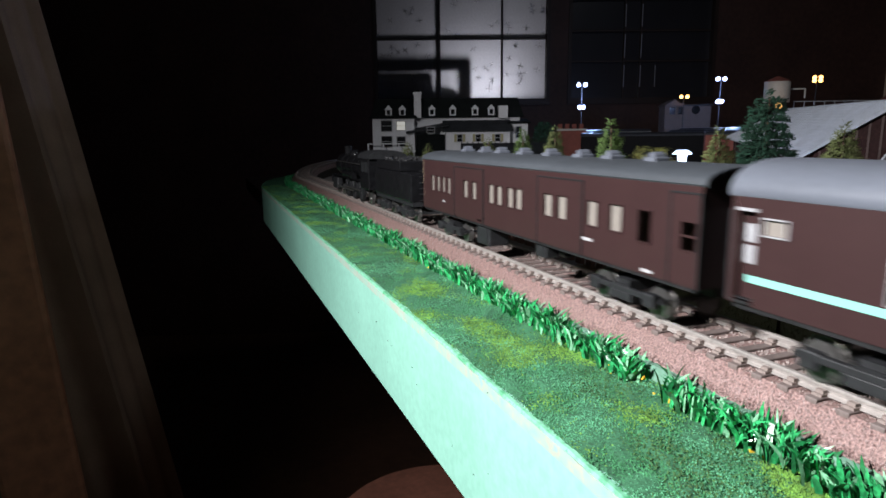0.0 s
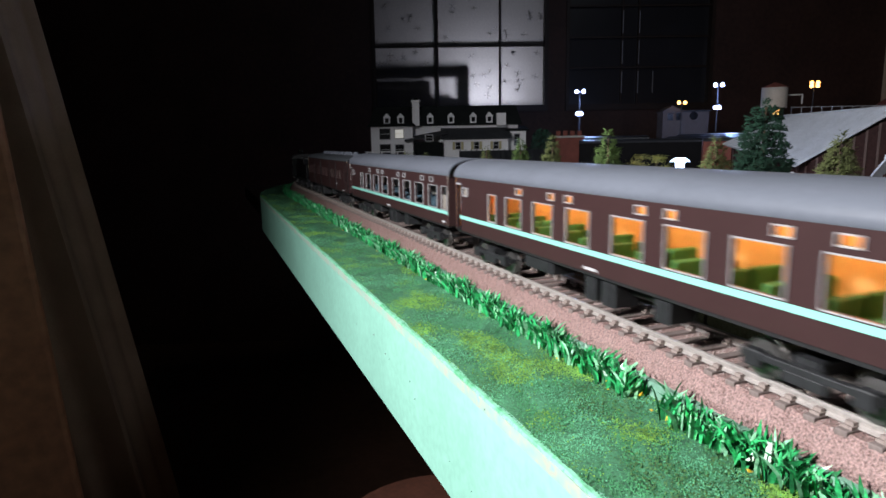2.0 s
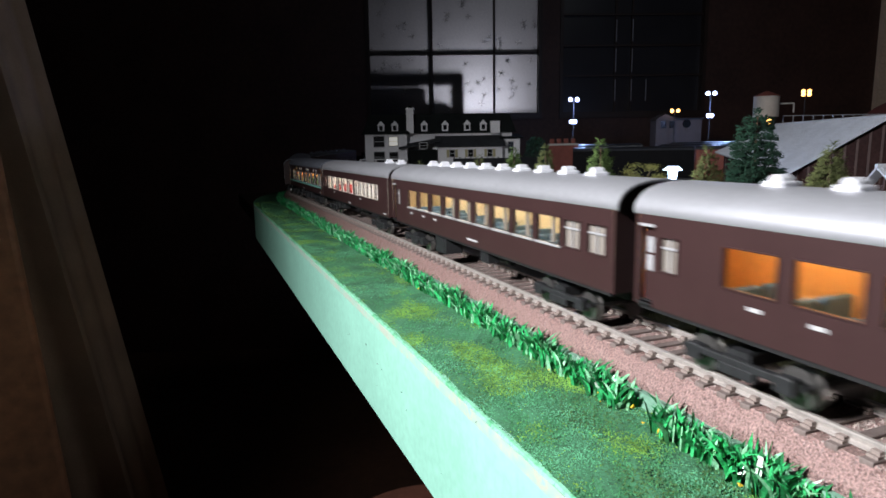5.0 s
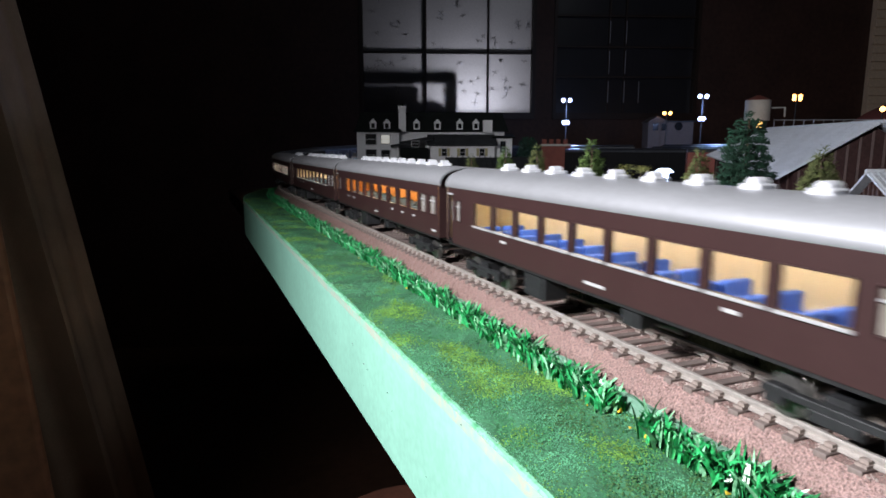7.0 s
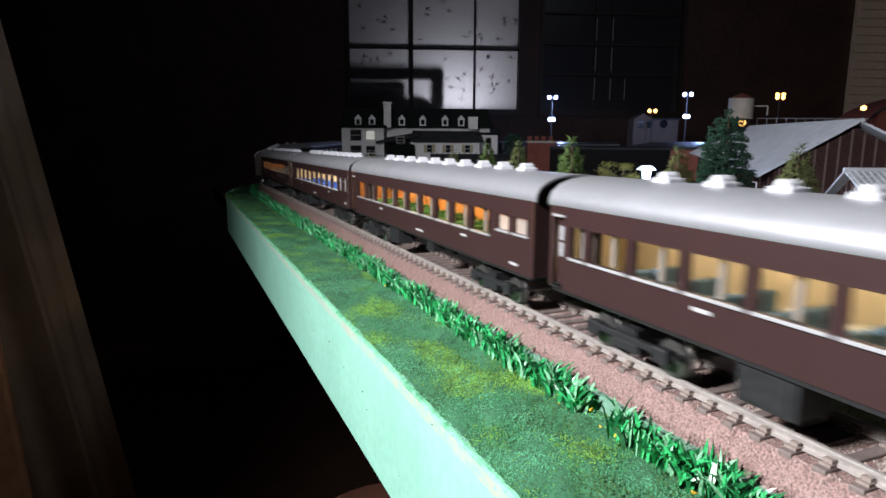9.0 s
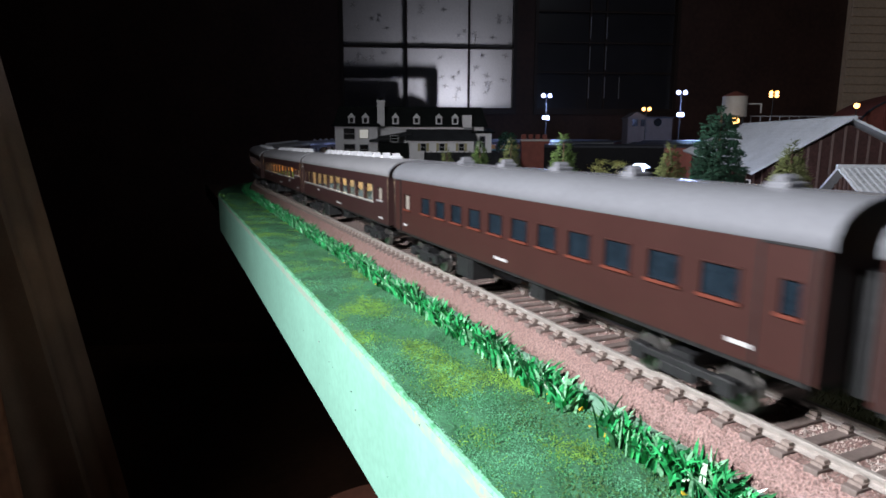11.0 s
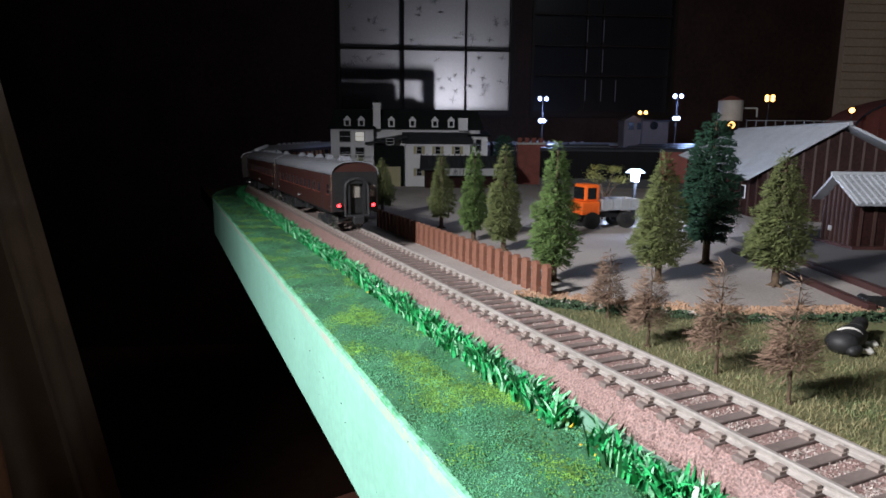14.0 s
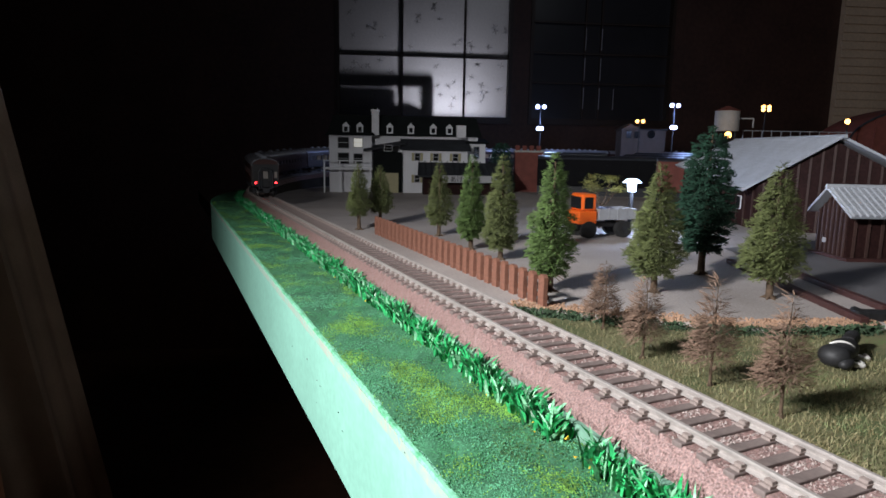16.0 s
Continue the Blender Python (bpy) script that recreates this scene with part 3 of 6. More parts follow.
VENTS = [0.035 + 0.0198 * k for k in range(10)]
SPECS = []


def add(label, paint, roof, roof_label, windows, **more):
    SPECS.append((label, dict(length=more.pop("length", 0.249), paint=paint, roof=roof, roof_label=roof_label, windows=windows, **more)))


def spans(pairs, z0, z1, kind):
    return [(a, b, z0, z1, kind) for a, b in pairs]


# mail and luggage carriage: small windows with white blinds, sliding doors
add("dark maroon mail and luggage carriage with white blinds", MAROON, SOOT_ROOF, "dark grey arched roof",
    spans(((0.0154, 0.0210), (0.0250, 0.0300), (0.0335, 0.0383), (0.0418, 0.0468), (0.0655, 0.0712), (0.0768, 0.0821), (0.0970, 0.1027), (0.1058, 0.1115), (0.1170, 0.1228), (0.1250, 0.1309),
           (0.1498, 0.1563), (0.1603, 0.1668), (0.1806, 0.1868), (0.1941, 0.2006)), 0.0272, 0.0362, "blind") + [(0.2092, 0.2150, 0.0258, 0.0358, "plain"), (0.2285, 0.2345, 0.0262, 0.0345, "sash")],
    length=0.236, eave=0.0455, top=0.0503, frame=MAROON, doors=[(0.0530, 0.0904), (0.1449, 0.1773), (0.2240, 0.2355)], dark_seams=True, vents=[0.03, 0.055, 0.075, 0.1, 0.125, 0.15, 0.17, 0.195],
    plates=[(0.036, 0.0222, 0.003), (0.086, 0.0170, 0.004), (0.181, 0.0220, 0.006), (0.214, 0.0168, 0.005)])
# two carriages with a pale green stripe
wide = (spans(((0.0419, 0.0500), (0.0601, 0.0750), (0.0851, 0.1005), (0.1107, 0.1258), (0.1390, 0.1549), (0.1649, 0.1806), (0.1902, 0.2061), (0.2160, 0.2308)), 0.0245, 0.0372, "clear")
        + spans(((0.0702, 0.0755), (0.0971, 0.1015), (0.1096, 0.1144), (0.1509, 0.1557), (0.1644, 0.1691), (0.2021, 0.2070), (0.2185, 0.2234)), 0.0394, 0.0418, "vent") + [(0.0020, 0.0078, 0.0166, 0.0400, "recess"), (0.0100, 0.0165, 0.0345, 0.0385, "blind"), (0.2380, 0.2465, 0.0245, 0.0375, "half")])
add("dark maroon carriage with pale green stripe and unlit windows", MAROON, DARK_ROOF, "smooth dark grey arched roof", wide,
    stripe=(0.006, 0.2475), boxes=((0.075, 0.098, 0.0085), (0.121, 0.1275, 0.0045), (0.131, 0.139, 0.0045), (0.159, 0.166, 0.006)), seats="slate", lining=WHITE_LINING, plates=[(0.127, 0.0168, 0.008), (0.241, 0.0172, 0.005)])
add("dark maroon carriage with pale green stripe and orange-lit windows", MAROON, DARK_ROOF, "smooth dark grey arched roof", wide,
    stripe=(0.006, 0.2475), boxes=((0.075, 0.098, 0.0085), (0.121, 0.1275, 0.0045), (0.131, 0.139, 0.0045), (0.159, 0.166, 0.006)), seats="green", lining=ORANGE_LINING, lit=ORANGE_LED, plates=[(0.127, 0.0168, 0.008), (0.241, 0.0172, 0.005)])
# dining carriage
add("dark maroon dining carriage with bright white-lit windows", MAROON, SILVER_ROOF, "silver grey arched roof",
    [(0.0114, 0.0210, 0.0262, 0.0372, "plain")] + spans(((0.0318, 0.0466), (0.0545, 0.0696), (0.0777, 0.0928), (0.1008, 0.1160), (0.1240, 0.1392)), 0.0258, 0.0375, "clear") + [(0.1495, 0.1580, 0.0258, 0.0375, "curtained")]
    + spans(((0.1640, 0.1728), (0.1764, 0.1852), (0.1888, 0.1976), (0.2010, 0.2096), (0.2141, 0.2203)), 0.0262, 0.0370, "frosted"),
    frame=WHITE_LINING, seats="red", tables=True, lining=WHITE_LINING, lit=WHITE_LED, seat_up=0.0020, boxes=((0.060, 0.070, 0.0075), (0.083, 0.092, 0.0085)), vents=[0.195, 0.225],
    plates=[(0.060, 0.0225, 0.004), (0.126, 0.0170, 0.009), (0.166, 0.0232, 0.005), (0.239, 0.0172, 0.006)])
NOSE = [(0.0020, 0.0080, 0.0166, 0.0400, "recess"), (0.0115, 0.0178, 0.0273, 0.0374, "barred")]
ENDS = spans(((0.2190, 0.2290), (0.2340, 0.2440)), 0.0275, 0.0375, "barred")
add("maroon coach with cream-lit windows and slate seats", MAROON, SILVER_ROOF, "silver grey arched roof", NOSE + row(3, 0.0350, 0.0206, 0.0168, 0.0273, 0.0378, "clear") + row(6, 0.0970, 0.0204, 0.0168, 0.0273, 0.0378, "post") + ENDS,
    frame=MAROON, seats="slate", lining=CREAM, lit=WARM_LED, vents=VENTS, sills=True, plates=[(0.041, 0.0235, 0.003), (0.063, 0.0235, 0.005), (0.083, 0.0235, 0.005), (0.135, 0.0185, 0.012)])
add("maroon coach with orange blinds and lit windows", MAROON, SILVER_ROOF, "silver grey arched roof", NOSE + row(9, 0.0346, 0.0206, 0.0160, 0.0273, 0.0378, "clear") + ENDS,
    frame=MAROON, seats="slate", lining=ORANGE_LINING, lit=ORANGE_LED, vents=VENTS, plates=[(0.045, 0.0235, 0.004), (0.062, 0.0235, 0.004), (0.166, 0.0235, 0.004), (0.187, 0.0235, 0.004), (0.208, 0.0235, 0.004), (0.128, 0.0185, 0.008), (0.241, 0.0185, 0.006)])
add("maroon coach with cream interior and bright blue seats", MAROON, SILVER_ROOF, "silver grey arched roof", NOSE + row(9, 0.0335, 0.0204, 0.0172, 0.0273, 0.0378, "clear") + ENDS,
    frame=MAROON, seats="blue", lining=CREAM, lit=WARM_LED, vents=VENTS, sills=True, plates=[(0.063, 0.0235, 0.005), (0.128, 0.0185, 0.011), (0.184, 0.0235, 0.005), (0.239, 0.0185, 0.006)])
add("maroon coach with glowing orange interior and green seats", MAROON, SILVER_ROOF, "silver grey arched roof", [(0.0020, 0.0080, 0.0166, 0.0400, "recess")] + row(1, 0.0168, 0.0202, 0.0160, 0.0273, 0.0374, "dim") + row(9, 0.0370, 0.0202, 0.0162, 0.0273, 0.0374, "post") + spans(((0.2215, 0.2310), (0.2350, 0.2445)), 0.0305, 0.0366, "glowing"),
    frame=MAROON, seats="green", lining=ORANGE_LINING, lit=ORANGE_LED, vents=VENTS, sills=True, plates=[(0.068, 0.0235, 0.005), (0.135, 0.0185, 0.010), (0.19, 0.0235, 0.006), (0.235, 0.0185, 0.006)])
add("maroon coach with dim yellow interior and slate seats", MAROON, SILVER_ROOF, "silver grey arched roof", [(0.0020, 0.0080, 0.0166, 0.0400, "recess"), (0.0125, 0.0196, 0.0273, 0.0374, "dim")] + row(10, 0.0225, 0.0202, 0.0170, 0.0273, 0.0374, "post") + [(0.2300, 0.2390, 0.0290, 0.0365, "blind")],
    frame=MAROON, seats="slate", lining=CREAM, lit=glow("dim_led", (1.0, 0.86, 0.62), 7), vents=VENTS, sills=True, plates=[(0.068, 0.0235, 0.006), (0.135, 0.0185, 0.013), (0.235, 0.0185, 0.006)])
RED_SILL = material("red_sill_paint", (0.135, 0.036, 0.024), 0.4, dark=0.9, light=1.08, scale=100, bump=0)
BLIND = [(0.0170, 0.0250, 0.0280, 0.0358, "blind")]
RED_EAVE = 0.0435
add("red-brown coach with small unlit windows", RED_BROWN, GREY_ROOF, "light grey arched roof", BLIND + row(11, 0.0411, 0.0178, 0.0105, 0.0282, 0.0358, "plain") + [(0.2400, 0.2445, 0.0285, 0.0358, "plain")],
    frame=RED_BROWN, sills=True, sill_paint=RED_SILL, eave=RED_EAVE, pane=DIM_PANE, seats="slate", lining=CREAM, doors=[(0.003, 0.011), (0.2350, 0.2470)], dark_seams=True, vents=VENTS[1:9:2] + [0.225], plates=[(0.122, 0.0190, 0.010), (0.231, 0.0192, 0.007), (0.018, 0.0195, 0.005)])
add("red-brown tail coach with unlit windows and red tail lamps", RED_BROWN, GREY_ROOF, "light grey arched roof", [(0.0225, 0.0290, 0.0280, 0.0356, "blind")] + row(10, 0.0378, 0.0183, 0.0095, 0.0282, 0.0354, "plain") + [(0.2355, 0.2422, 0.0282, 0.0354, "sash")],
    frame=RED_BROWN, sills=True, sill_paint=RED_SILL, eave=RED_EAVE, pane=DIM_PANE, seats="slate", lining=CREAM, doors=[(0.003, 0.012), (0.2205, 0.2450)], dark_seams=True, vents=VENTS[1::2] + [0.228], plates=[(0.1250, 0.0192, 0.008), (0.2430, 0.0192, 0.006), (0.018, 0.0195, 0.005)])

CARS = [carriage(label, spec) for label, spec in SPECS]


END_GREY = material("end_grey_paint", (0.018, 0.018, 0.020), 0.5, dark=0.9, light=1.1, scale=80)


def tail_end(car, h):
    """The rear of the last carriage: open gangway frame, door, end windows and two red lamps."""
    y = -h
    bm = bmesh.new()
    for k in range(7):
        a0, a1 = math.pi * k / 7, math.pi * (k + 1) / 7
        tube(bm, (-0.0088 * math.cos(a0), y - 0.0046, 0.034 + 0.0062 * math.sin(a0)), (-0.0088 * math.cos(a1), y - 0.0046, 0.034 + 0.0062 * math.sin(a1)), 0.0011, n=8)
    for x in (-0.0088, 0.0088):
        tube(bm, (x, y - 0.0046, 0.0125), (x, y - 0.0046, 0.034), 0.0011, n=8)
    tube(bm, (-0.0088, y - 0.0046, 0.0125), (0.0088, y - 0.0046, 0.0125), 0.0011, n=8)
    part("gangway_frame", bm, END_GREY, car, "black gangway frame")
    d = part("end_door", boxed(-0.0052, 0.0052, y - 0.0012, y, 0.0138, 0.0375, bevel=0.0003), BLACK, car)
    part("door_window", boxed(-0.0032, 0.0032, y - 0.0015, y - 0.0011, 0.026, 0.0355), CURTAIN_WHITE, d)
    w = part("end_window", boxed(0.0105, 0.0152, y - 0.0006, y - 0.0001, 0.0265, 0.035), CURTAIN_WHITE, car)
    for x in (-0.0132, 0.0132):
        bm = bmesh.new()
        tube(bm, (x, y - 0.0025, 0.0203), (x, y, 0.0203), 0.0016, n=16)
        t = part("tail_lamp", bm, BLACK, car)
        bm = bmesh.new()
        tube(bm, (x, y - 0.0031, 0.0203), (x, y - 0.0024, 0.0203), 0.0012, n=16)
        part("lens", bm, TAIL_RED, t, "glowing red lens")
    part("rear_coupler", box(boxed(-0.003, 0.003, y - 0.008, y, 0.008, 0.0115, bevel=0.0005), -0.0042, 0.0042, y - 0.010, y - 0.0075, 0.0068, 0.0128, 0.0008), END_GREY, car)
    # flat black panel over the whole rear end
    part("end_panel", boxed(-HALF + 0.0006, HALF - 0.0006, y - 0.0005, y + 0.0001, SILL, EAVE + 0.001), BLACK, car, "black panel over the end wall")


tail_end(CARS[-1], 0.1245)


DRIVERS = []


def locomotive():
    """A steam locomotive, its base at the rails' top, its front towards +y."""
    lo = thing("steam_locomotive", "black steam locomotive model with handrails and driving wheels", "locomotive")
    bm = bmesh.new()
    tube(bm, (0, -0.035, 0.030), (0, 0.075, 0.030), 0.0112, n=24)
    tube(bm, (0, 0.075, 0.030), (0, 0.098, 0.030), 0.0118, n=24)
    for y in (-0.02, 0.0, 0.025, 0.05, 0.074):
        tube(bm, (0, y, 0.030), (0, y + 0.0012, 0.030), 0.0116, n=24)
    smooth(part("boiler", bm, GLOSS_BLACK, lo))
    bm = bmesh.new()
    tube(bm, (0, 0.098, 0.030), (0, 0.1, 0.030), 0.0105, 0.008, n=24)
    part("smokebox_door", bm, GREY_BLACK, lo)
    bm = bmesh.new()
    tube(bm, (0, 0.086, 0.039), (0, 0.086, 0.0495), 0.0038, 0.0042, n=16)
    part("chimney", bm, GLOSS_BLACK, lo)
    for y, r in ((0.056, 0.0058), (0.02, 0.0052)):
        bm = bmesh.new()
        bmesh.ops.create_uvsphere(bm, u_segments=16, v_segments=8, radius=r, matrix=Matrix.Translation((0, y, 0.0405)) @ Matrix.Diagonal((1, 1.4, 1, 1)))
        smooth(part("dome", bm, GLOSS_BLACK, lo))
    bm = boxed(-0.0168, 0.0168, -0.066, -0.0345, 0.014, 0.041, bevel=0.0006)
    part("cab", bm, GLOSS_BLACK, lo)
    bm = bmesh.new()
    prof = roof_profile(10, 0.0176, 0.0405, 0.0475)
    a = [bm.verts.new((x, -0.069, z)) for x, z in prof]
    b = [bm.verts.new((x, -0.031, z)) for x, z in prof]
    for i in range(len(prof) - 1):
        bm.faces.new((a[i], a[i + 1], b[i + 1], b[i]))
    bm.faces.new(a)
    bm.faces.new(b)
    smooth(part("cab_roof", bm, GREY_BLACK, lo), 50)
    for y in (-0.058, -0.046):
        part("cab_window", boxed(-0.0172, -0.0167, y - 0.0042, y + 0.0042, 0.029, 0.0375), GREY_BLACK, lo)
    for sx in (-1, 1):
        part("running_board", boxed(min(sx * 0.0095, sx * 0.0165), max(sx * 0.0095, sx * 0.0165), -0.035, 0.1, 0.0192, 0.0202), GLOSS_BLACK, lo)
        bm = bmesh.new()
        tube(bm, (sx * 0.0128, -0.034, 0.034), (sx * 0.0128, 0.095, 0.034), 0.0004, n=6)
        for y in (-0.01, 0.03, 0.07):
            tube(bm, (sx * 0.0128, y, 0.034), (sx * 0.011, y, 0.034), 0.0003, n=6)
        part("handrail", bm, STEEL, lo)
        bm = boxed(min(sx * 0.0105, sx * 0.017), max(sx * 0.0105, sx * 0.017), 0.07, 0.092, 0.005, 0.0165, bevel=0.0015)
        part("cylinder", bm, GREY_BLACK, lo)
        bm = bmesh.new()
        tube(bm, (sx * 0.0158, 0.072, 0.0085), (sx * 0.0158, 0.0, 0.0085), 0.0008, n=6)
        tube(bm, (sx * 0.0148, 0.038, 0.0105), (sx * 0.0148, -0.022, 0.0105), 0.0008, n=6)
        part("connecting_rod", bm, STEEL, lo)
        tank = bmesh.new()
        tube(tank, (sx * 0.0145, 0.0, 0.0225), (sx * 0.0145, 0.04, 0.0225), 0.0028, n=12)
        part("air_tank", tank, GLOSS_BLACK, lo)
    for y in (0.036, 0.008, -0.020):
        bm = bmesh.new()
        for sx in (-1, 1):
            tube(bm, (sx * 0.0100, 0, 0), (sx * 0.0128, 0, 0), 0.0105, n=28)
            for k in range(8):
                a = math.pi * k / 4
                tube(bm, (sx * 0.013, 0, 0), (sx * 0.013, math.cos(a) * 0.0095, math.sin(a) * 0.0095), 0.0006, n=5)
        tube(bm, (-0.012, 0, 0), (0.012, 0, 0), 0.0016, n=8)
        w = part("driving_wheel", bm, GREY_BLACK, lo)
        w.location = (0, y, 0.0105)
        DRIVERS.append((w, y))
    for y in (0.092, 0.064, -0.050):
        w = part("wheelset", WHEELSET, None, lo)
        w.location = (0, y, 0.0053)
    part("frame_plate", boxed(-0.0075, 0.0075, -0.066, 0.1, 0.009, 0.019), GLOSS_BLACK, lo)
    part("buffer_beam", boxed(-0.0162, 0.0162, 0.1, 0.1025, 0.011, 0.0185, bevel=0.0004), GLOSS_BLACK, lo)
    return lo


def tender():
    te = thing("tender", "black coal tender of the steam locomotive", "tender")
    bm = boxed(-0.0165, 0.0165, -0.050, 0.045, 0.0145, 0.034, bevel=0.0008)
    box(bm, -0.015, 0.015, -0.02, 0.043, 0.034, 0.0415, 0.0008)
    part("tank", bm, GLOSS_BLACK, te)
    rng = random.Random(2)
    bm = bmesh.new()
    for _ in range(90):
        bmesh.ops.create_icosphere(bm, subdivisions=1, radius=rng.uniform(0.0012, 0.0024), matrix=Matrix.Translation((rng.uniform(-0.012, 0.012), rng.uniform(-0.016, 0.04), 0.0415 + rng.uniform(-0.001, 0.0012))))
    part("coal", bm, BLACK, te, "heap of black coal")
    part("underframe", boxed(-0.0150, 0.0150, -0.05, 0.046, 0.0115, 0.0146), GREY_BLACK, te)
    bm = bmesh.new()
    for k in range(6):
        tube(bm, (-0.0105, -0.0515, 0.016 + 0.004 * k), (-0.006, -0.0515, 0.016 + 0.004 * k), 0.0004, n=6)
    part("ladder", bm, GREY_BLACK, te)
    for y in (0.026, -0.030):
        bg = part("bogie", BOGIE, None, te)
        bg.location = (0, y, 0)
        for d in (-0.0148, 0.0148):
            w = part("wheelset", WHEELSET, None, bg)
            w.location = (0, d, 0.0053)
    return te


LOCO, TENDER = locomotive(), tender()


# ---- the room ----
WALL = material("dark_wood_wall", (0.058, 0.026, 0.018), 0.6, dark=0.7, light=1.3, scale=6, fine=60)
DARK_WOOD = material("dark_window_wood", (0.030, 0.016, 0.010), 0.5, dark=0.7, light=1.3, scale=20, fine=200)
FLOOR = material("dark_floor_boards", (0.10, 0.050, 0.030), 0.5, dark=0.7, light=1.3, scale=4, fine=50)
CEILING = material("plaster_ceiling", (0.35, 0.32, 0.28), 0.8, dark=0.9, light=1.05, scale=5)
CLOTH = material("brown_curtain", (0.44, 0.30, 0.21), 0.85, dark=0.8, light=1.15, scale=15, fine=800)
BROWN_WOOD = material("red_brown_wood", (0.12, 0.046, 0.030), 0.55, dark=0.75, light=1.2, scale=14, fine=180)
PLANK_WOOD = material("plank_wood", (0.68, 0.31, 0.18), 0.6, dark=0.7, light=1.15, scale=5, fine=60)
TAN = material("tan_slats", (0.76, 0.57, 0.40), 0.6, dark=0.85, light=1.1, scale=10, fine=120)
# opaque panes: the darkness and faint reflection are put into their colour
UNLIT_GLASS = material("unlit_glass", (0.030, 0.028, 0.030), 0.28, dark=0.8, light=1.2, scale=8, bump=0.02)
FROST = bpy.data.materials.new("frosted_glass")
FROST.use_nodes = True
nt = FROST.node_tree
nt.nodes.remove(nt.nodes["Principled BSDF"])
mx, tr, gl = nt.nodes.new("ShaderNodeMixShader"), nt.nodes.new("ShaderNodeBsdfTranslucent"), nt.nodes.new("ShaderNodeBsdfGlossy")
tr.inputs[0].default_value = (0.82, 0.83, 0.86, 1)
gl.inputs["Roughness"].default_value = 0.25
nz = nt.nodes.new("ShaderNodeTexNoise")
nz.inputs["Scale"].default_value = 30
rp = nt.nodes.new("ShaderNodeValToRGB")
rp.color_ramp.elements[0].color, rp.color_ramp.elements[1].color = (0.68, 0.69, 0.72, 1), (0.86, 0.86, 0.89, 1)
nt.links.new(nz.outputs["Fac"], rp.inputs[0])
nt.links.new(rp.outputs[0], tr.inputs[0])
mx.inputs[0].default_value = 0.06
nt.links.new(tr.outputs[0], mx.inputs[1])
nt.links.new(gl.outputs[0], mx.inputs[2])
nt.links.new(mx.outputs[0], nt.nodes["Material Output"].inputs[0])
ETCH = FROST.copy()
ETCH.name = "etched_star"
for e, v in zip(ETCH.node_tree.nodes["Color Ramp"].color_ramp.elements, (0.46, 0.60)):
    e.color = (v, v, v * 1.04, 1)
# brighter arms put the glints of the star relief into the colour
BRIGHT_ETCH = FROST.copy()
BRIGHT_ETCH.name = "glint_star"
for e in BRIGHT_ETCH.node_tree.nodes["Color Ramp"].color_ramp.elements:
    e.color = (1, 1, 1, 1)

ROOM = pose(0.88, 2.33, 0, 0, 0, -19)   # local x along the window wall, y away from the room


def in_room(name, bm, mat, label, category, kind="structure"):
    ob = part(name, bm, mat)
    ob.matrix_world = ROOM
    return tagged(ob, label, category, kind=kind)


OPEN_A, OPEN_B, SILL_Z, HEAD_Z = (-0.392, 0.312), (0.385, 0.985), 0.213, 1.30
bm = bmesh.new()
box(bm, -3.2, 3.0, 0, 0.1, -0.75, SILL_Z)
box(bm, -3.2, 3.0, 0, 0.1, HEAD_Z, 1.9)
box(bm, -3.2, OPEN_A[0], 0, 0.1, SILL_Z, HEAD_Z)
box(bm, OPEN_A[1], OPEN_B[0], 0, 0.1, SILL_Z, HEAD_Z)
box(bm, OPEN_B[1], 3.0, 0, 0.1, SILL_Z, HEAD_Z)
in_room("wall_north", bm, WALL, "dark wooden wall with two windows", "wall")
in_room("wall_east", boxed(3.0, 3.1, -5, 0.1, -0.75, 1.9), WALL, "dark wooden wall", "wall")
in_room("wall_west", boxed(-3.3, -3.2, -5, 0.1, -0.75, 1.9), WALL, "dark wooden wall", "wall")
in_room("wall_south", boxed(-3.3, 3.1, -5.1, -5, -0.75, 1.9), WALL, "dark wooden wall", "wall")
in_room("floor", boxed(-3.3, 3.1, -5.1, 0.1, -0.85, -0.75), FLOOR, "dark wooden floor", "floor")
in_room("ceiling", boxed(-3.3, 3.1, -5.1, 0.1, 1.9, 2.0), CEILING, "plain plaster ceiling", "ceiling")


def stars(a, b, c, d, n, seed):
    """Small etched stars on a pane."""
    rng = random.Random(seed)
    bm = bmesh.new()
    for _ in range(n):
        x, z = rng.uniform(a + 0.012, b - 0.012), rng.uniform(c + 0.012, d - 0.012)
        turn = rng.uniform(0, math.pi)
        for k in range(4):
            r = rng.uniform(0.006, 0.015)
            m = Matrix.Translation((x + rng.uniform(-0.002, 0.002), 0.0235, z + rng.uniform(-0.002, 0.002))) @ Matrix.Rotation(turn + k * math.pi / 4, 4, "Y") @ Matrix.Diagonal((r * 2, 0.0016, 0.0024, 1))
            bmesh.ops.create_cube(bm, size=1, matrix=m)
    bm.faces.index_update()
    for fc in bm.faces:
        fc.material_index = (fc.index // 6) % 2
    return bm


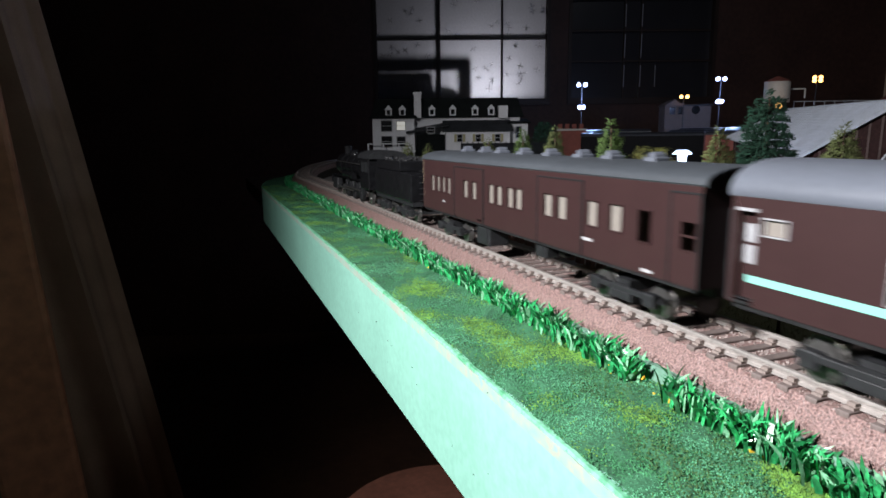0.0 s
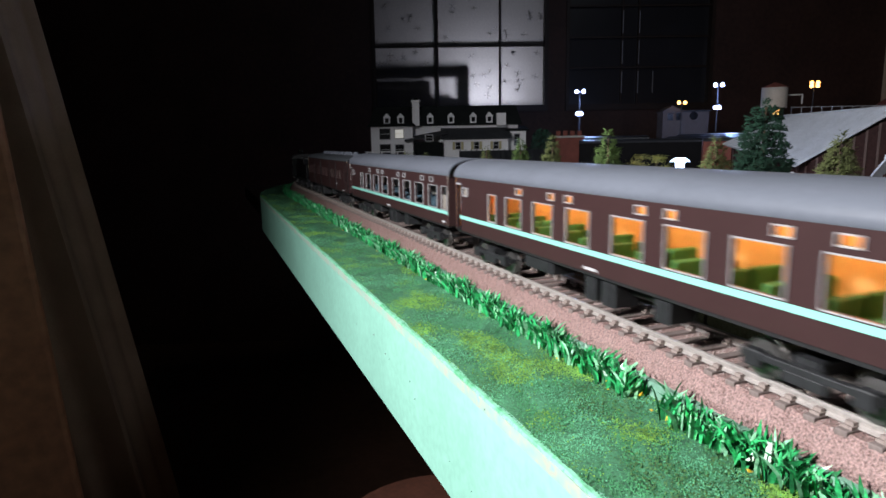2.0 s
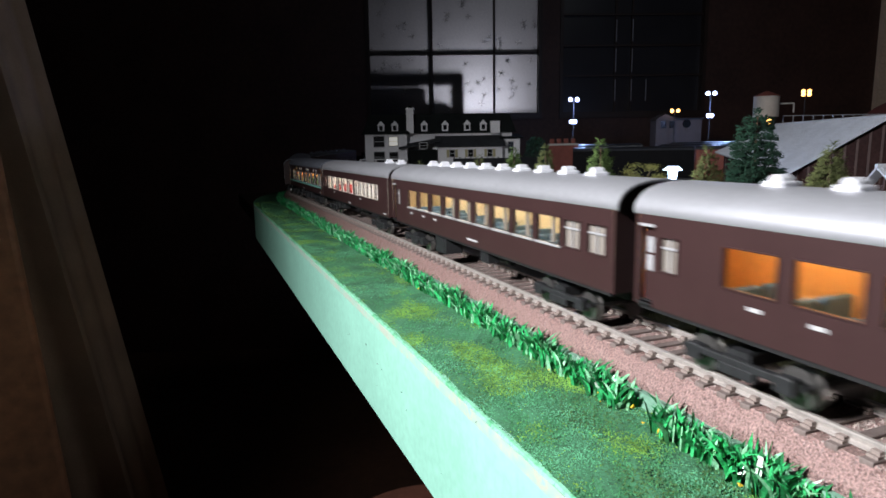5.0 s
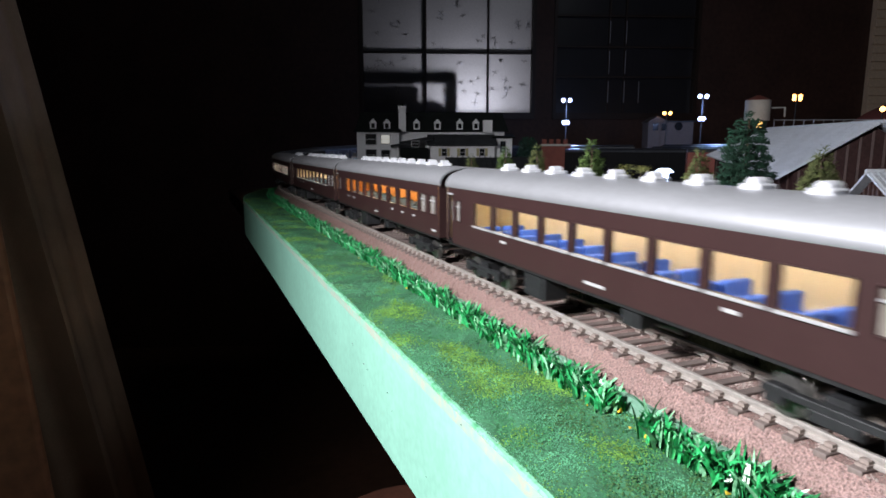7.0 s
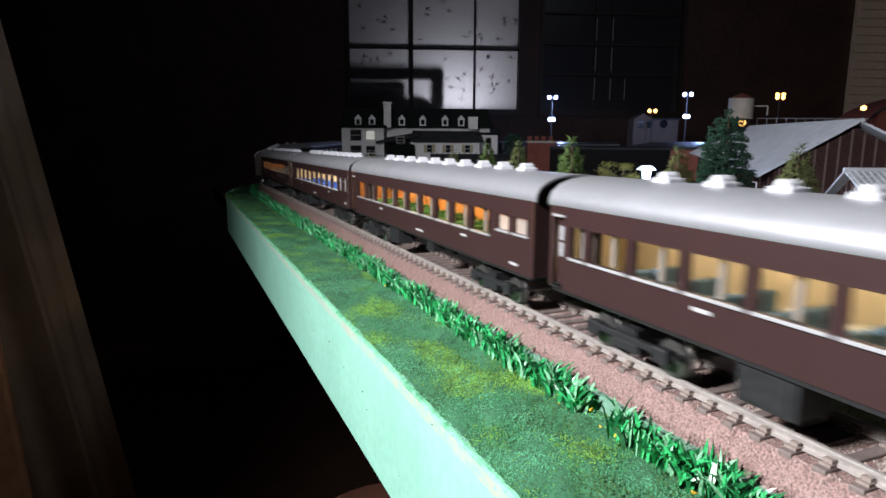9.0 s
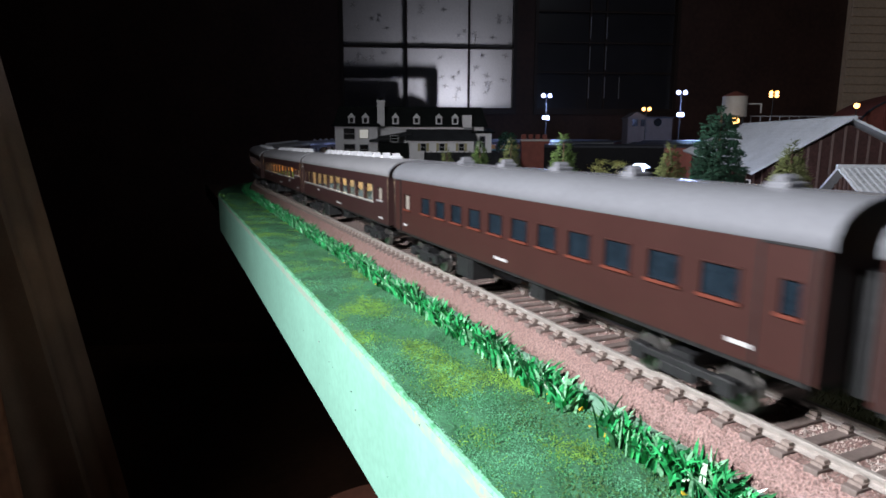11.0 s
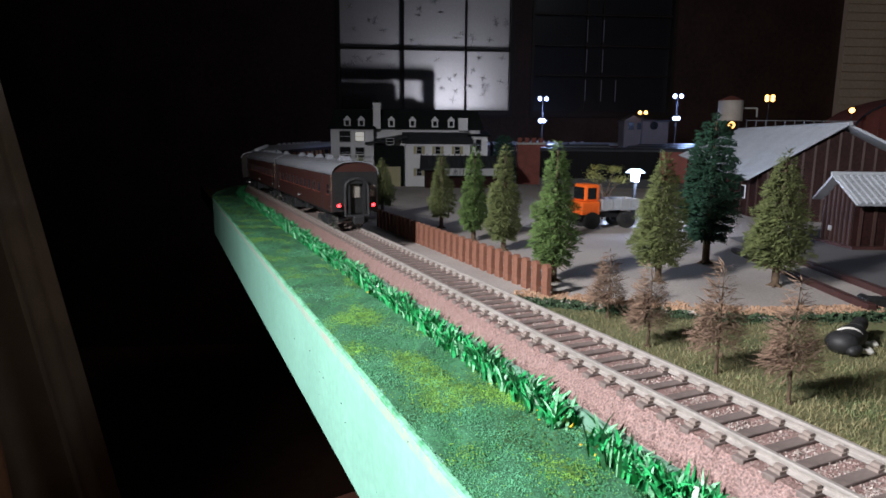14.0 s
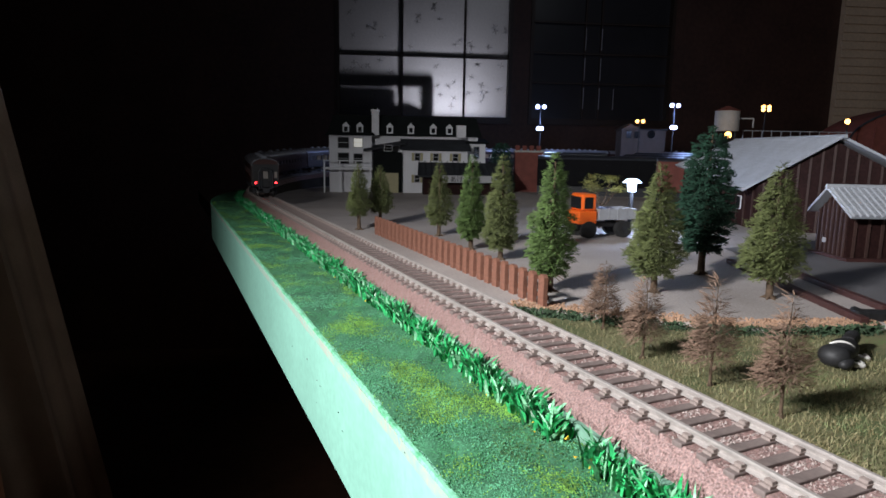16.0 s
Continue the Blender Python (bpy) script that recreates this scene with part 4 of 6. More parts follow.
def window(name, span, bars, rails_z, panes, label):
    w = in_room(name, box(box(boxed(span[0], span[0] + 0.014, -0.006, 0.06, SILL_Z, HEAD_Z), span[1] - 0.014, span[1], -0.006, 0.06, SILL_Z, HEAD_Z),
                          span[0], span[1], -0.012, 0.06, SILL_Z - 0.02, SILL_Z + 0.004), DARK_WOOD, label, "window")
    for u in bars:
        part("glazing_bar", boxed(u - 0.0036, u + 0.0036, 0.012, 0.04, SILL_Z, HEAD_Z), DARK_WOOD, w)
    for z in rails_z:
        part("glazing_bar", boxed(span[0], span[1], 0.010, 0.038, z - 0.0036, z + 0.0036), DARK_WOOD, w)
    us, zs = [span[0], *bars, span[1]], [SILL_Z, *rails_z, HEAD_Z]
    for i, (a, b) in enumerate(zip(us, us[1:])):
        for j, (c, d) in enumerate(zip(zs, zs[1:])):
            p = part("pane", boxed(a, b, 0.025, 0.027, c, d), panes, w)
            if panes is FROST and j < 2:
                part("etched_stars", stars(a, b, c, min(d, 0.75), 12, 7 * i + j), [ETCH, BRIGHT_ETCH], p, "small star patterns in the glass")
    return w


window("window_1", OPEN_A, (-0.13, 0.121), (0.453, 0.745, 1.02), FROST, "dark wooden window with lit frosted star-patterned panes")
w2 = window("window_2", OPEN_B, (0.617, 0.684), (0.362, 0.48, 0.60, 0.84, 1.08), UNLIT_GLASS, "dark wooden window with black unlit panes")
# pale strips added to paint the glints on the dark window's bars
for u in (0.617, 0.684, 0.745):
    for a, b in ((0.26, 0.345), (0.375, 0.465), (0.495, 0.58)):
        if u < 0.7 or a < 0.3:
            part("glint_strip", boxed(u - 0.0012, u + 0.0012, 0.008, 0.012, a, b), SILVER, w2, "pale strip standing for a glint on the glazing bar")
# made-up frame close behind the frosted panes, shaping the dark silhouette on them
bm = boxed(-0.60, 0.005, 0.050, 0.075, 0.318, 0.345)
box(bm, -0.030, 0.005, 0.050, 0.075, -0.3, 0.345)
box(bm, -0.60, -0.13, 0.055, 0.075, -0.3, 0.300)
for k in range(10):
    box(bm, -0.13 + 0.01 * k, -0.12 + 0.01 * k, 0.055, 0.075, -0.3, 0.235 + 0.020 * math.sin(math.pi * k / 9))
ob = in_room("silhouette_frame", bm, DARK_WOOD, "added dark frame shaping a silhouette on the frosted window", "furniture", "")
# panel of tan slats
pan = thing("slatted_shutter", "tan wooden slatted shutter on the dark wall", "shutter", ROOM)
part("backing", boxed(1.70, 2.6, -0.02, -0.001, 0.1, 1.4), TAN, pan)
sm = mesh_of("slat", boxed(1.70, 2.6, -0.03, -0.021, 0.0, 0.030, bevel=0.002), TAN)
for k in range(36):
    part("slat", sm, None, pan).location.z = 0.12 + 0.034 * k

# curtain and plank
rng = random.Random(4)
bm = bmesh.new()
n = 80
for k in range(n + 1):
    f = k / n
    x, y = -0.84 + 0.545 * f, 0.72 + 0.40 * f
    o = 0.028 * math.sin(f * 34) + 0.012 * math.sin(f * 83 + 1)
    col = [bm.verts.new((x - o * 0.6 + 0.05 * f * (1 - (z + 0.75) / 2.4) + 0.04 - 0.134 * (z + 0.65), y + o * 0.8, z)) for z in (-0.74, -0.3, 0.0, 0.3, 0.7, 1.7)]
    if k:
        for i in range(5):
            bm.faces.new((old[i], col[i], col[i + 1], old[i + 1]))
    old = col
cu = part("curtain", bm, CLOTH)
md = cu.modifiers.new("thick", "SOLIDIFY")
md.thickness = 0.003
smooth(cu, 80)
tagged(cu, "heavy dark brown curtain hanging in slanting folds", "curtain")
bm = boxed(-0.088, 0.0, -0.012, 0.012, -0.748, 0.60, bevel=0.006)
pl = part("wooden_plank", bm, PLANK_WOOD)
pl.matrix_world = pose(-0.352, 0.86, 0.0, 0, -3.6, 8)
tagged(pl, "upright red-brown wooden plank leaning by the curtain", "plank")
st = thing("stool", "round red-brown wooden stool under the layout", "stool", pose(0.045, 0.50, -0.75))
bm = bmesh.new()
tube(bm, (0, 0, 0.422), (0, 0, 0.452), 0.11, n=40)
part("seat", bm, BROWN_WOOD, st)
for k in range(4):
    a = math.pi * (k + 0.5) / 2
    bm = bmesh.new()
    tube(bm, (0.13 * math.cos(a), 0.13 * math.sin(a), 0), (0.09 * math.cos(a), 0.09 * math.sin(a), 0.422), 0.014, n=12)
    part("leg", bm, BROWN_WOOD, st)


# ---- the yard ----
DIRT = material("brown_dirt", (0.37, 0.328, 0.305), 0.85, dark=0.75, light=1.2, scale=14, bump=0.5, fine=700, bump_scale=0.0008)
PAVED = material("grey_asphalt", (0.12, 0.115, 0.12), 0.8, dark=0.8, light=1.15, scale=20, bump=0.4, fine=900)
MEADOW = material("meadow_grass", (0.095, 0.145, 0.045), 0.9, dark=0.6, light=1.3, scale=30, bump=0.8, fine=900, bump_scale=0.001, extra=[(0.55, (0.16, 0.14, 0.07))])
MEADOW_BLADE = material("meadow_blade", (0.135, 0.185, 0.080), 0.7, dark=0.6, light=1.5, scale=40, fine=300, bump=0, extra=[(0.57, (0.24, 0.20, 0.10))])
SOIL = material("orange_soil", (0.36, 0.22, 0.14), 0.9, dark=0.7, light=1.25, scale=90, fine=900)
RED_WOOD = material("fence_wood", (0.225, 0.100, 0.066), 0.6, dark=0.75, light=1.25, scale=60, fine=500)
MAROON_BEAM = material("maroon_beam", (0.055, 0.022, 0.020), 0.5, dark=0.8, light=1.2, scale=80)
BARK = material("bark", (0.10, 0.065, 0.04), 0.9, dark=0.6, light=1.3, scale=200, fine=900)
OLIVE = material("olive_needles", (0.118, 0.140, 0.050), 0.8, dark=0.5, light=1.9, scale=220, fine=900, bump=0)
GREEN = material("green_needles", (0.092, 0.150, 0.042), 0.8, dark=0.5, light=1.9, scale=220, fine=900, bump=0)
DEEP = material("deep_green_needles", (0.016, 0.055, 0.032), 0.8, dark=0.5, light=1.9, scale=220, fine=900, bump=0)
DRY = material("dry_brown_needles", (0.175, 0.112, 0.078), 0.85, dark=0.6, light=1.6, scale=220, fine=900, bump=0)
WEED = material("dark_weeds", (0.032, 0.060, 0.028), 0.9, dark=0.5, light=1.8, scale=150, fine=700, bump=0)
YELLOW = material("yellow_green_leaves", (0.30, 0.29, 0.075), 0.8, dark=0.6, light=1.4, scale=200, fine=900, bump=0)
BARN = material("dark_barn_boards", (0.026, 0.011, 0.010), 0.7, dark=0.6, light=1.35, scale=30, fine=400, shine=0.12)
TILE = material("grey_roof_tiles", (0.44, 0.46, 0.50), 0.42, dark=0.85, light=1.12, scale=50, fine=500)
HOUSE_WHITE = material("house_siding", (0.80, 0.80, 0.82), 0.6, dark=0.88, light=1.06, scale=30)
SLATE = material("black_slate", (0.007, 0.009, 0.009), 0.8, dark=0.6, light=1.4, scale=60, shine=0.15)
GREYROOF = material("grey_shingle", (0.036, 0.039, 0.044), 0.75, dark=0.7, light=1.25, scale=60, shine=0.2)
CREAM_PAINT = material("cream_shutter", (0.42, 0.38, 0.22), 0.6, dark=0.9, light=1.1, scale=90)
BRICK = material("red_brick_wall", (0.20, 0.055, 0.04), 0.75, dark=0.75, light=1.2, scale=70, fine=500)
ORANGE = material("orange_paint", (0.85, 0.14, 0.018), 0.4, dark=0.93, light=1.05, scale=90, bump=0.03)
BEDGREY = material("grey_bed_paint", (0.34, 0.35, 0.37), 0.45, dark=0.9, light=1.08, scale=90)
TYRE = material("tyre_rubber", (0.018, 0.018, 0.018), 0.7, dark=0.8, light=1.3, scale=200)
HIDE_BLACK = material("black_hide", (0.014, 0.014, 0.015), 0.6, dark=0.8, light=1.3, scale=200)
HIDE_WHITE = material("white_hide", (0.62, 0.60, 0.56), 0.7, dark=0.9, light=1.1, scale=200)
TANKWHITE = material("tank_paint", (0.44, 0.42, 0.39), 0.6, dark=0.85, light=1.1, scale=60)
DARKGLASS = material("dark_panes", (0.012, 0.013, 0.015), 0.15, dark=0.9, light=1.1, scale=60, bump=0)
COOL_LED = glow("cool_white_led", (0.48, 0.58, 1.0), 7)
LAMP_WHITE = glow("lamp_globe", (0.62, 0.76, 1.0), 3)
AMBER_LED = glow("amber_led", (1.0, 0.48, 0.13), 6)
LIT_PANE = glow("lit_pane", (0.95, 0.93, 0.85), 0.3)


def left_edge(y):
    if y <= BEND:
        return 0.0190
    return RADIUS - math.sqrt(max(0.0, 0.581 ** 2 - (y - BEND) ** 2))


bm = bmesh.new()
old = None
for k in range(60):
    y = -0.7 + 2.22 * k / 59
    r = [bm.verts.new((left_edge(y), y, -0.0035)), bm.verts.new((2.75, y, -0.0035))]
    if old:
        bm.faces.new((old[0], old[1], r[1], r[0]))
    old = r
tagged(part("ground", bm, MEADOW), "dry green meadow ground of the layout", "ground", kind="structure")
# the table under the layout
tagged(part("table_top", boxed(-0.055, 2.75, -0.7, 1.60, -0.050, -0.022), DARK_WOOD), "dark board carrying the layout", "table board", kind="structure")

# the raised dirt yard with its ragged edge
RIM = [(0.0200, 0.318), (0.045, 0.286), (0.074, 0.259), (0.105, 0.230), (0.140, 0.205), (0.170, 0.196), (0.205, 0.186), (0.260, 0.150), (0.340, 0.100), (0.50, 0.0), (0.8, -0.2)]
rim = []
rng = random.Random(8)
for (a, b), (c, d) in zip(RIM, RIM[1:]):
    for k in range(12):
        f = k / 12
        rim.append((a + (c - a) * f + rng.uniform(-0.0015, 0.0015), b + (d - b) * f + rng.uniform(-0.0015, 0.0015)))
bm = bmesh.new()
pts = rim + [(2.74, -0.2), (2.74, 1.50), (RADIUS, 1.50)]
for k in range(24):
    y = 1.50 - (1.50 - 0.32) * (k + 1) / 25
    pts.append((left_edge(y) + 0.0008, y))
top = [bm.verts.new((x, y, 0.0)) for x, y in pts]
bot = [bm.verts.new((x, y - 0.001 if i < len(rim) else y, -0.02)) for i, (x, y) in enumerate(pts)]
bm.faces.new(top)
for i in range(len(pts)):
    j = (i + 1) % len(pts)
    bm.faces.new((top[i], top[j], bot[j], bot[i]))
bmesh.ops.recalc_face_normals(bm, faces=bm.faces)
tagged(part("yard_ground", bm, DIRT), "brown grey dirt yard with a ragged edge", "ground", kind="structure")
bm = bmesh.new()
bm.faces.new([bm.verts.new((x, y, 0.0012)) for x, y in ((0.330, 0.395), (0.245, 0.205), (0.34, 0.12), (0.9, 0.12), (0.9, 0.42))])
tagged(part("paved_yard", bm, PAVED), "grey paved apron before the sheds", "pavement", kind="structure")


def on_rim(rng):
    x, y = rng.choice(rim[12:90])
    d = rng.random() ** 2
    return x + d * 0.010 + rng.uniform(-0.002, 0.002), y + d * 0.010 + rng.uniform(-0.002, 0.002), 0.0


crumbs("soil_crumbs", 4200, on_rim, 0.0009, SOIL, "loose orange soil along the yard's edge", "soil", 21)


def under_rim(rng):
    x, y = rng.choice(rim[8:90])
    return x - abs(rng.gauss(0, 0.003)), y - abs(rng.gauss(0, 0.003)), -0.0035 + rng.random() ** 2 * 0.004


crumbs("weeds", 4200, under_rim, 0.0009, WEED, "dark green weeds under the yard's edge", "weeds", 22)


def meadow_blades():
    rng = random.Random(31)
    vs, fs = [], []
    for _ in range(26000):
        y = near_y(rng, 0.035, 0.30)
        x = 0.022 + rng.random() * (0.06 + 0.5 * y)
        if y > 0.31 - 0.62 * (x - 0.02) - 0.03 and x < 0.25:
            continue
        a, t = rng.uniform(0, 6.28), rng.uniform(0.0010, 0.0026)
        w = 0.0002
        b = len(vs)
        l = rng.uniform(-1, 1) * t * 0.7
        vs += [(x - w * math.cos(a), y - w * math.sin(a), -0.0036), (x + w * math.cos(a), y + w * math.sin(a), -0.0036), (x + l, y + rng.uniform(-1, 1) * t * 0.7, -0.0035 + t)]
        fs.append((b, b + 1, b + 2))
    me = bpy.data.meshes.new("meadow_blades")
    me.from_pydata(vs, [], fs)
    me.materials.append(MEADOW_BLADE)
    tagged(new("meadow_blades", me), "short dry green and straw grass", "grass", kind="stuff")


meadow_blades()


# ---- trees ----
def needles(h, r, low, n, seed, length, droop=0.35, sparse=1.0, taper=0.75, thin=0.28):
    """A conifer's crown: many small blades on drooping boughs, round a leader at the origin."""
    rng = random.Random(seed)
    vs, fs = [], []
    rings = 15
    for i in range(rings):
        f = i / (rings - 1)
        z0 = low + droop * r * 0.35 + (h - low - droop * r * 0.35) * f ** 0.95
        swell = min(1.0, 0.50 + 2.6 * f) * (1 - max(0.0, f - 0.12) / 0.88) ** taper
        rad = r * (swell * 0.94 + 0.06) * rng.uniform(0.86, 1.1)
        boughs = max(4, int(11 * (1 - f) + 4))
        for k in range(boughs):
            a = 6.283 * (k + rng.uniform(-0.3, 0.3)) / boughs + i * 0.7
            rr = rad * rng.uniform(0.72, 1.12)
            m = max(3, int(n * rr / r * sparse))
            for q in range(m):
                u = rng.random() ** 0.6
                x, y = math.cos(a) * rr * u, math.sin(a) * rr * u
                z = z0 - droop * rr * u * u + rng.uniform(-0.3, 0.5) * (h - low) / rings
                sp = rng.uniform(-0.5, 0.5) * rr * 0.45
                x, y = x - math.sin(a) * sp, y + math.cos(a) * sp
                l, w = length * rng.uniform(0.6, 1.3), length * thin
                b = a + rng.uniform(-0.9, 0.9)
                up = rng.uniform(-0.5, 0.7)
                tip = (x + math.cos(b) * l, y + math.sin(b) * l, z + up * l)
                sx, sy = -math.sin(b) * w, math.cos(b) * w
                base = len(vs)
                vs += [(x, y, z), (x + math.cos(b) * l * 0.45 + sx, y + math.sin(b) * l * 0.45 + sy, z + up * l * 0.5 - w * 0.5),
                       (x + math.cos(b) * l * 0.45 - sx, y + math.sin(b) * l * 0.45 - sy, z + up * l * 0.5 + w * 0.5), tip]
                fs += [(base, base + 1, base + 3), (base, base + 3, base + 2)]
    me = bpy.data.meshes.new("crown")
    me.from_pydata(vs, [], fs)
    return me


def conifer(label, x, y, h, r, low, leaf, seed, group="conifers", length=0.0036, n=30, droop=0.35, sparse=1.0, z=0.0, stem=0.0022, taper=0.72, thin=0.26):
    t = thing("conifer_tree", label, "tree", pose(x, y, z, 0, 0, seed * 47 % 360), group)
    me = needles(h, r, low, n, seed, length, droop, sparse, taper, thin)
    me.materials.append(leaf)
    part("crown", me, None, t)
    rng = random.Random(seed)
    bm = bmesh.new()
    tube(bm, (0, 0, -0.001), (0.0006, 0, h * 0.5), stem, stem * 0.6, n=10)
    tube(bm, (0.0006, 0, h * 0.5), (0, 0, h * 0.97), stem * 0.6, stem * 0.15, n=8)
    for k in range(5):
        a = 1.257 * k + rng.uniform(-0.3, 0.3)
        tube(bm, (0, 0, 0.0022), (math.cos(a) * stem * 2.4, math.sin(a) * stem * 2.4, -0.0006), stem * 0.55, stem * 0.25, n=6)
    for k in range(14):
        a, zz = rng.uniform(0, 6.28), low + (h - low) * rng.uniform(0.0, 0.8)
        rr = r * (1 - (zz - low) / (h - low)) * 0.8
        tube(bm, (0, 0, zz), (math.cos(a) * rr, math.sin(a) * rr, zz - 0.2 * rr), stem * 0.28, stem * 0.1, n=5, caps=False)
    part("trunk", bm, BARK, t)
    return t


for i, (x, y, h, r, low, leaf, label) in enumerate((
        (0.056, 0.621, 0.068, 0.0145, 0.016, OLIVE, "slim olive green conifer beside the track"),
        (0.088, 0.646, 0.066, 0.0175, 0.016, OLIVE, "small olive green conifer behind the fence"),
        (0.118, 0.553, 0.072, 0.0165, 0.012, OLIVE, "olive green conifer with pale tips behind the fence"),
        (0.110, 0.467, 0.078, 0.0155, 0.011, GREEN, "slim bright green conifer behind the fence"),
        (0.110, 0.415, 0.080, 0.0165, 0.010, OLIVE, "yellowish olive conifer behind the fence"),
        (0.085, 0.309, 0.082, 0.0185, 0.011, GREEN, "bright green conifer at the fence's end"),
        (0.144, 0.283, 0.077, 0.0205, 0.012, OLIVE, "broad olive green conifer on the dirt yard"),
        (0.200, 0.246, 0.079, 0.0215, 0.013, OLIVE, "olive green conifer on a thick brown trunk"))):
    conifer(label, x, y, h, r * 0.9, low, leaf, 11 + i, n=120 if y < 0.5 else 64, length=0.0035, thin=0.12)
conifer("tall dark bluish green conifer on the dirt yard", 0.220, 0.317, 0.1020, 0.0215, 0.018, DEEP, 40, length=0.0030, n=170, stem=0.0028, droop=0.12, taper=0.37, thin=0.22)
for i, (x, y, h, r) in enumerate(((0.071, 0.240, 0.033, 0.0090), (0.058, 0.197, 0.036, 0.0090), (0.060, 0.162, 0.042, 0.0100), (0.060, 0.1315, 0.042, 0.0095))):
    conifer("withered brown conifer in the meadow", x, y, h, r, h * 0.26, DRY, 60 + i, "withered trees", 0.0050, 24, 0.75, 0.7, -0.0035, 0.0007, 1.05, 0.045)

# a sparse broad-leaved tree behind the truck
t = thing("broadleaf_tree", "sparse yellow-green broad-leaved tree in the yard", "tree", pose(0.318, 0.556, 0))
rng = random.Random(77)
bm = bmesh.new()
tube(bm, (0, 0, 0), (0.002, 0, 0.03), 0.0016, 0.001, n=8)
vs, fs = [], []
for k in range(12):
    a = rng.uniform(0, 6.28)
    e = Vector((0.002 + math.cos(a) * rng.uniform(0.006, 0.024), math.sin(a) * rng.uniform(0.006, 0.02), rng.uniform(0.042, 0.060)))
    tube(bm, (0.0015, 0, rng.uniform(0.016, 0.03)), e, 0.0006, 0.0002, n=5, caps=False)
    for q in range(150):
        p = e + Vector((rng.gauss(0, 0.0045), rng.gauss(0, 0.0045), rng.gauss(0, 0.0020)))
        l, b = rng.uniform(0.0010, 0.0022), rng.uniform(0, 6.28)
        i = len(vs)
        vs += [p, p + Vector((math.cos(b) * l, math.sin(b) * l, rng.uniform(-0.5, 0.5) * l)), p + Vector((-math.sin(b) * l, math.cos(b) * l, rng.uniform(-0.5, 0.5) * l))]
        fs.append((i, i + 1, i + 2))
part("trunk", bm, BARK, t)
me = bpy.data.meshes.new("crown")
me.from_pydata(vs, [], fs)
me.materials.append(YELLOW)
part("crown", me, None, t)

# ---- fence ----
fe = thing("plank_fence", "low red-brown fence of upright planks beside the track", "fence")
PLANK = bmesh.new()
ring = [(-0.0029, 0.0), (0.0029, 0.0), (0.0029, 0.0168), (0.0016, 0.0184), (-0.0016, 0.0184), (-0.0029, 0.0168)]
fa = [PLANK.verts.new((-0.0013, u, z)) for u, z in ring]
fb = [PLANK.verts.new((0.0013, u, z)) for u, z in ring]
PLANK.faces.new(fa)
PLANK.faces.new(fb)
for i in range(6):
    PLANK.faces.new((fa[i], fa[(i + 1) % 6], fb[(i + 1) % 6], fb[i]))
bmesh.ops.recalc_face_normals(PLANK, faces=PLANK.faces)
pk = mesh_of("plank", PLANK, RED_WOOD)
for k in range(29):
    f = k / 28
    p = part("plank", pk, None, fe)
    p.matrix_local = pose(0.0595 + 0.0035 * f, 0.2785 + 0.305 * f, -0.0004, 0, 0, (k * 37 % 7 - 3) * 0.6)
for z in (0.004, 0.0135):
    b = part("rail", boxed(0.0, 0.0012, -0.1545, 0.1545, z, z + 0.0022), RED_WOOD, fe)
    b.matrix_local = pose(0.0630, 0.431, 0, 0, 0, -0.65)

# ---- beams of the siding ----
for (a, b, c, d) in ((0.278, 0.343, 0.197, 0.188), (0.326, 0.372, 0.236, 0.200)):
    L = math.hypot(c - a, d - b)
    ob = part("siding_beam", boxed(-0.0024, 0.0024, -L / 2, L / 2, -0.002, 0.0035, bevel=0.0005), MAROON_BEAM)
    ob.matrix_world = pose((a + c) / 2, (b + d) / 2, 0, 0, 0, -math.degrees(math.atan2(c - a, d - b)))
    tagged(ob, "dark maroon low beam of the siding", "rail", group="siding beams")
bs = thing("buffer_stop", "small black buffer stop at the siding's end", "buffer stop", pose(0.214, 0.190, -0.002, 0, 0, 150))
part("block", boxed(-0.014, 0.014, -0.004, 0.004, 0.0, 0.007, bevel=0.001), BLACK, bs)
for x in (-0.009, 0.009):
    bm = bmesh.new()
    tube(bm, (x, -0.009, 0.0045), (x, -0.004, 0.0045), 0.0024, n=12)
    part("buffer", bm, BLACK, bs)

# ---- lying cow ----
cw = thing("cow", "black and white cow model lying in the meadow", "cow", pose(0.134, 0.160, -0.0035, 0, 0, 20) @ Matrix.Scale(0.92, 4))
bm = bmesh.new()
bmesh.ops.create_uvsphere(bm, u_segments=24, v_segments=14, radius=1, matrix=Matrix.Translation((0.006, 0, 0.0052)) @ Matrix.Diagonal((0.0150, 0.0062, 0.0054, 1)))
bmesh.ops.create_uvsphere(bm, u_segments=20, v_segments=12, radius=1, matrix=Matrix.Translation((-0.006, 0.0005, 0.0050)) @ Matrix.Diagonal((0.0066, 0.0070, 0.0055, 1)))
bmesh.ops.create_uvsphere(bm, u_segments=16, v_segments=10, radius=1, matrix=Matrix.Translation((-0.007, -0.0045, 0.0030)) @ Matrix.Diagonal((0.0055, 0.0034, 0.0030, 1)))
smooth(part("body", bm, HIDE_BLACK, cw))
bm = bmesh.new()
bmesh.ops.create_uvsphere(bm, u_segments=16, v_segments=10, radius=1, matrix=Matrix.Translation((0.027, 0.001, 0.0068)) @ Matrix.Diagonal((0.006, 0.0036, 0.0038, 1)))
tube(bm, (0.014, 0, 0.0062), (0.025, 0.001, 0.0068), 0.0042, 0.0032, n=12)
smooth(part("head", bm, HIDE_BLACK, cw))
bm = bmesh.new()
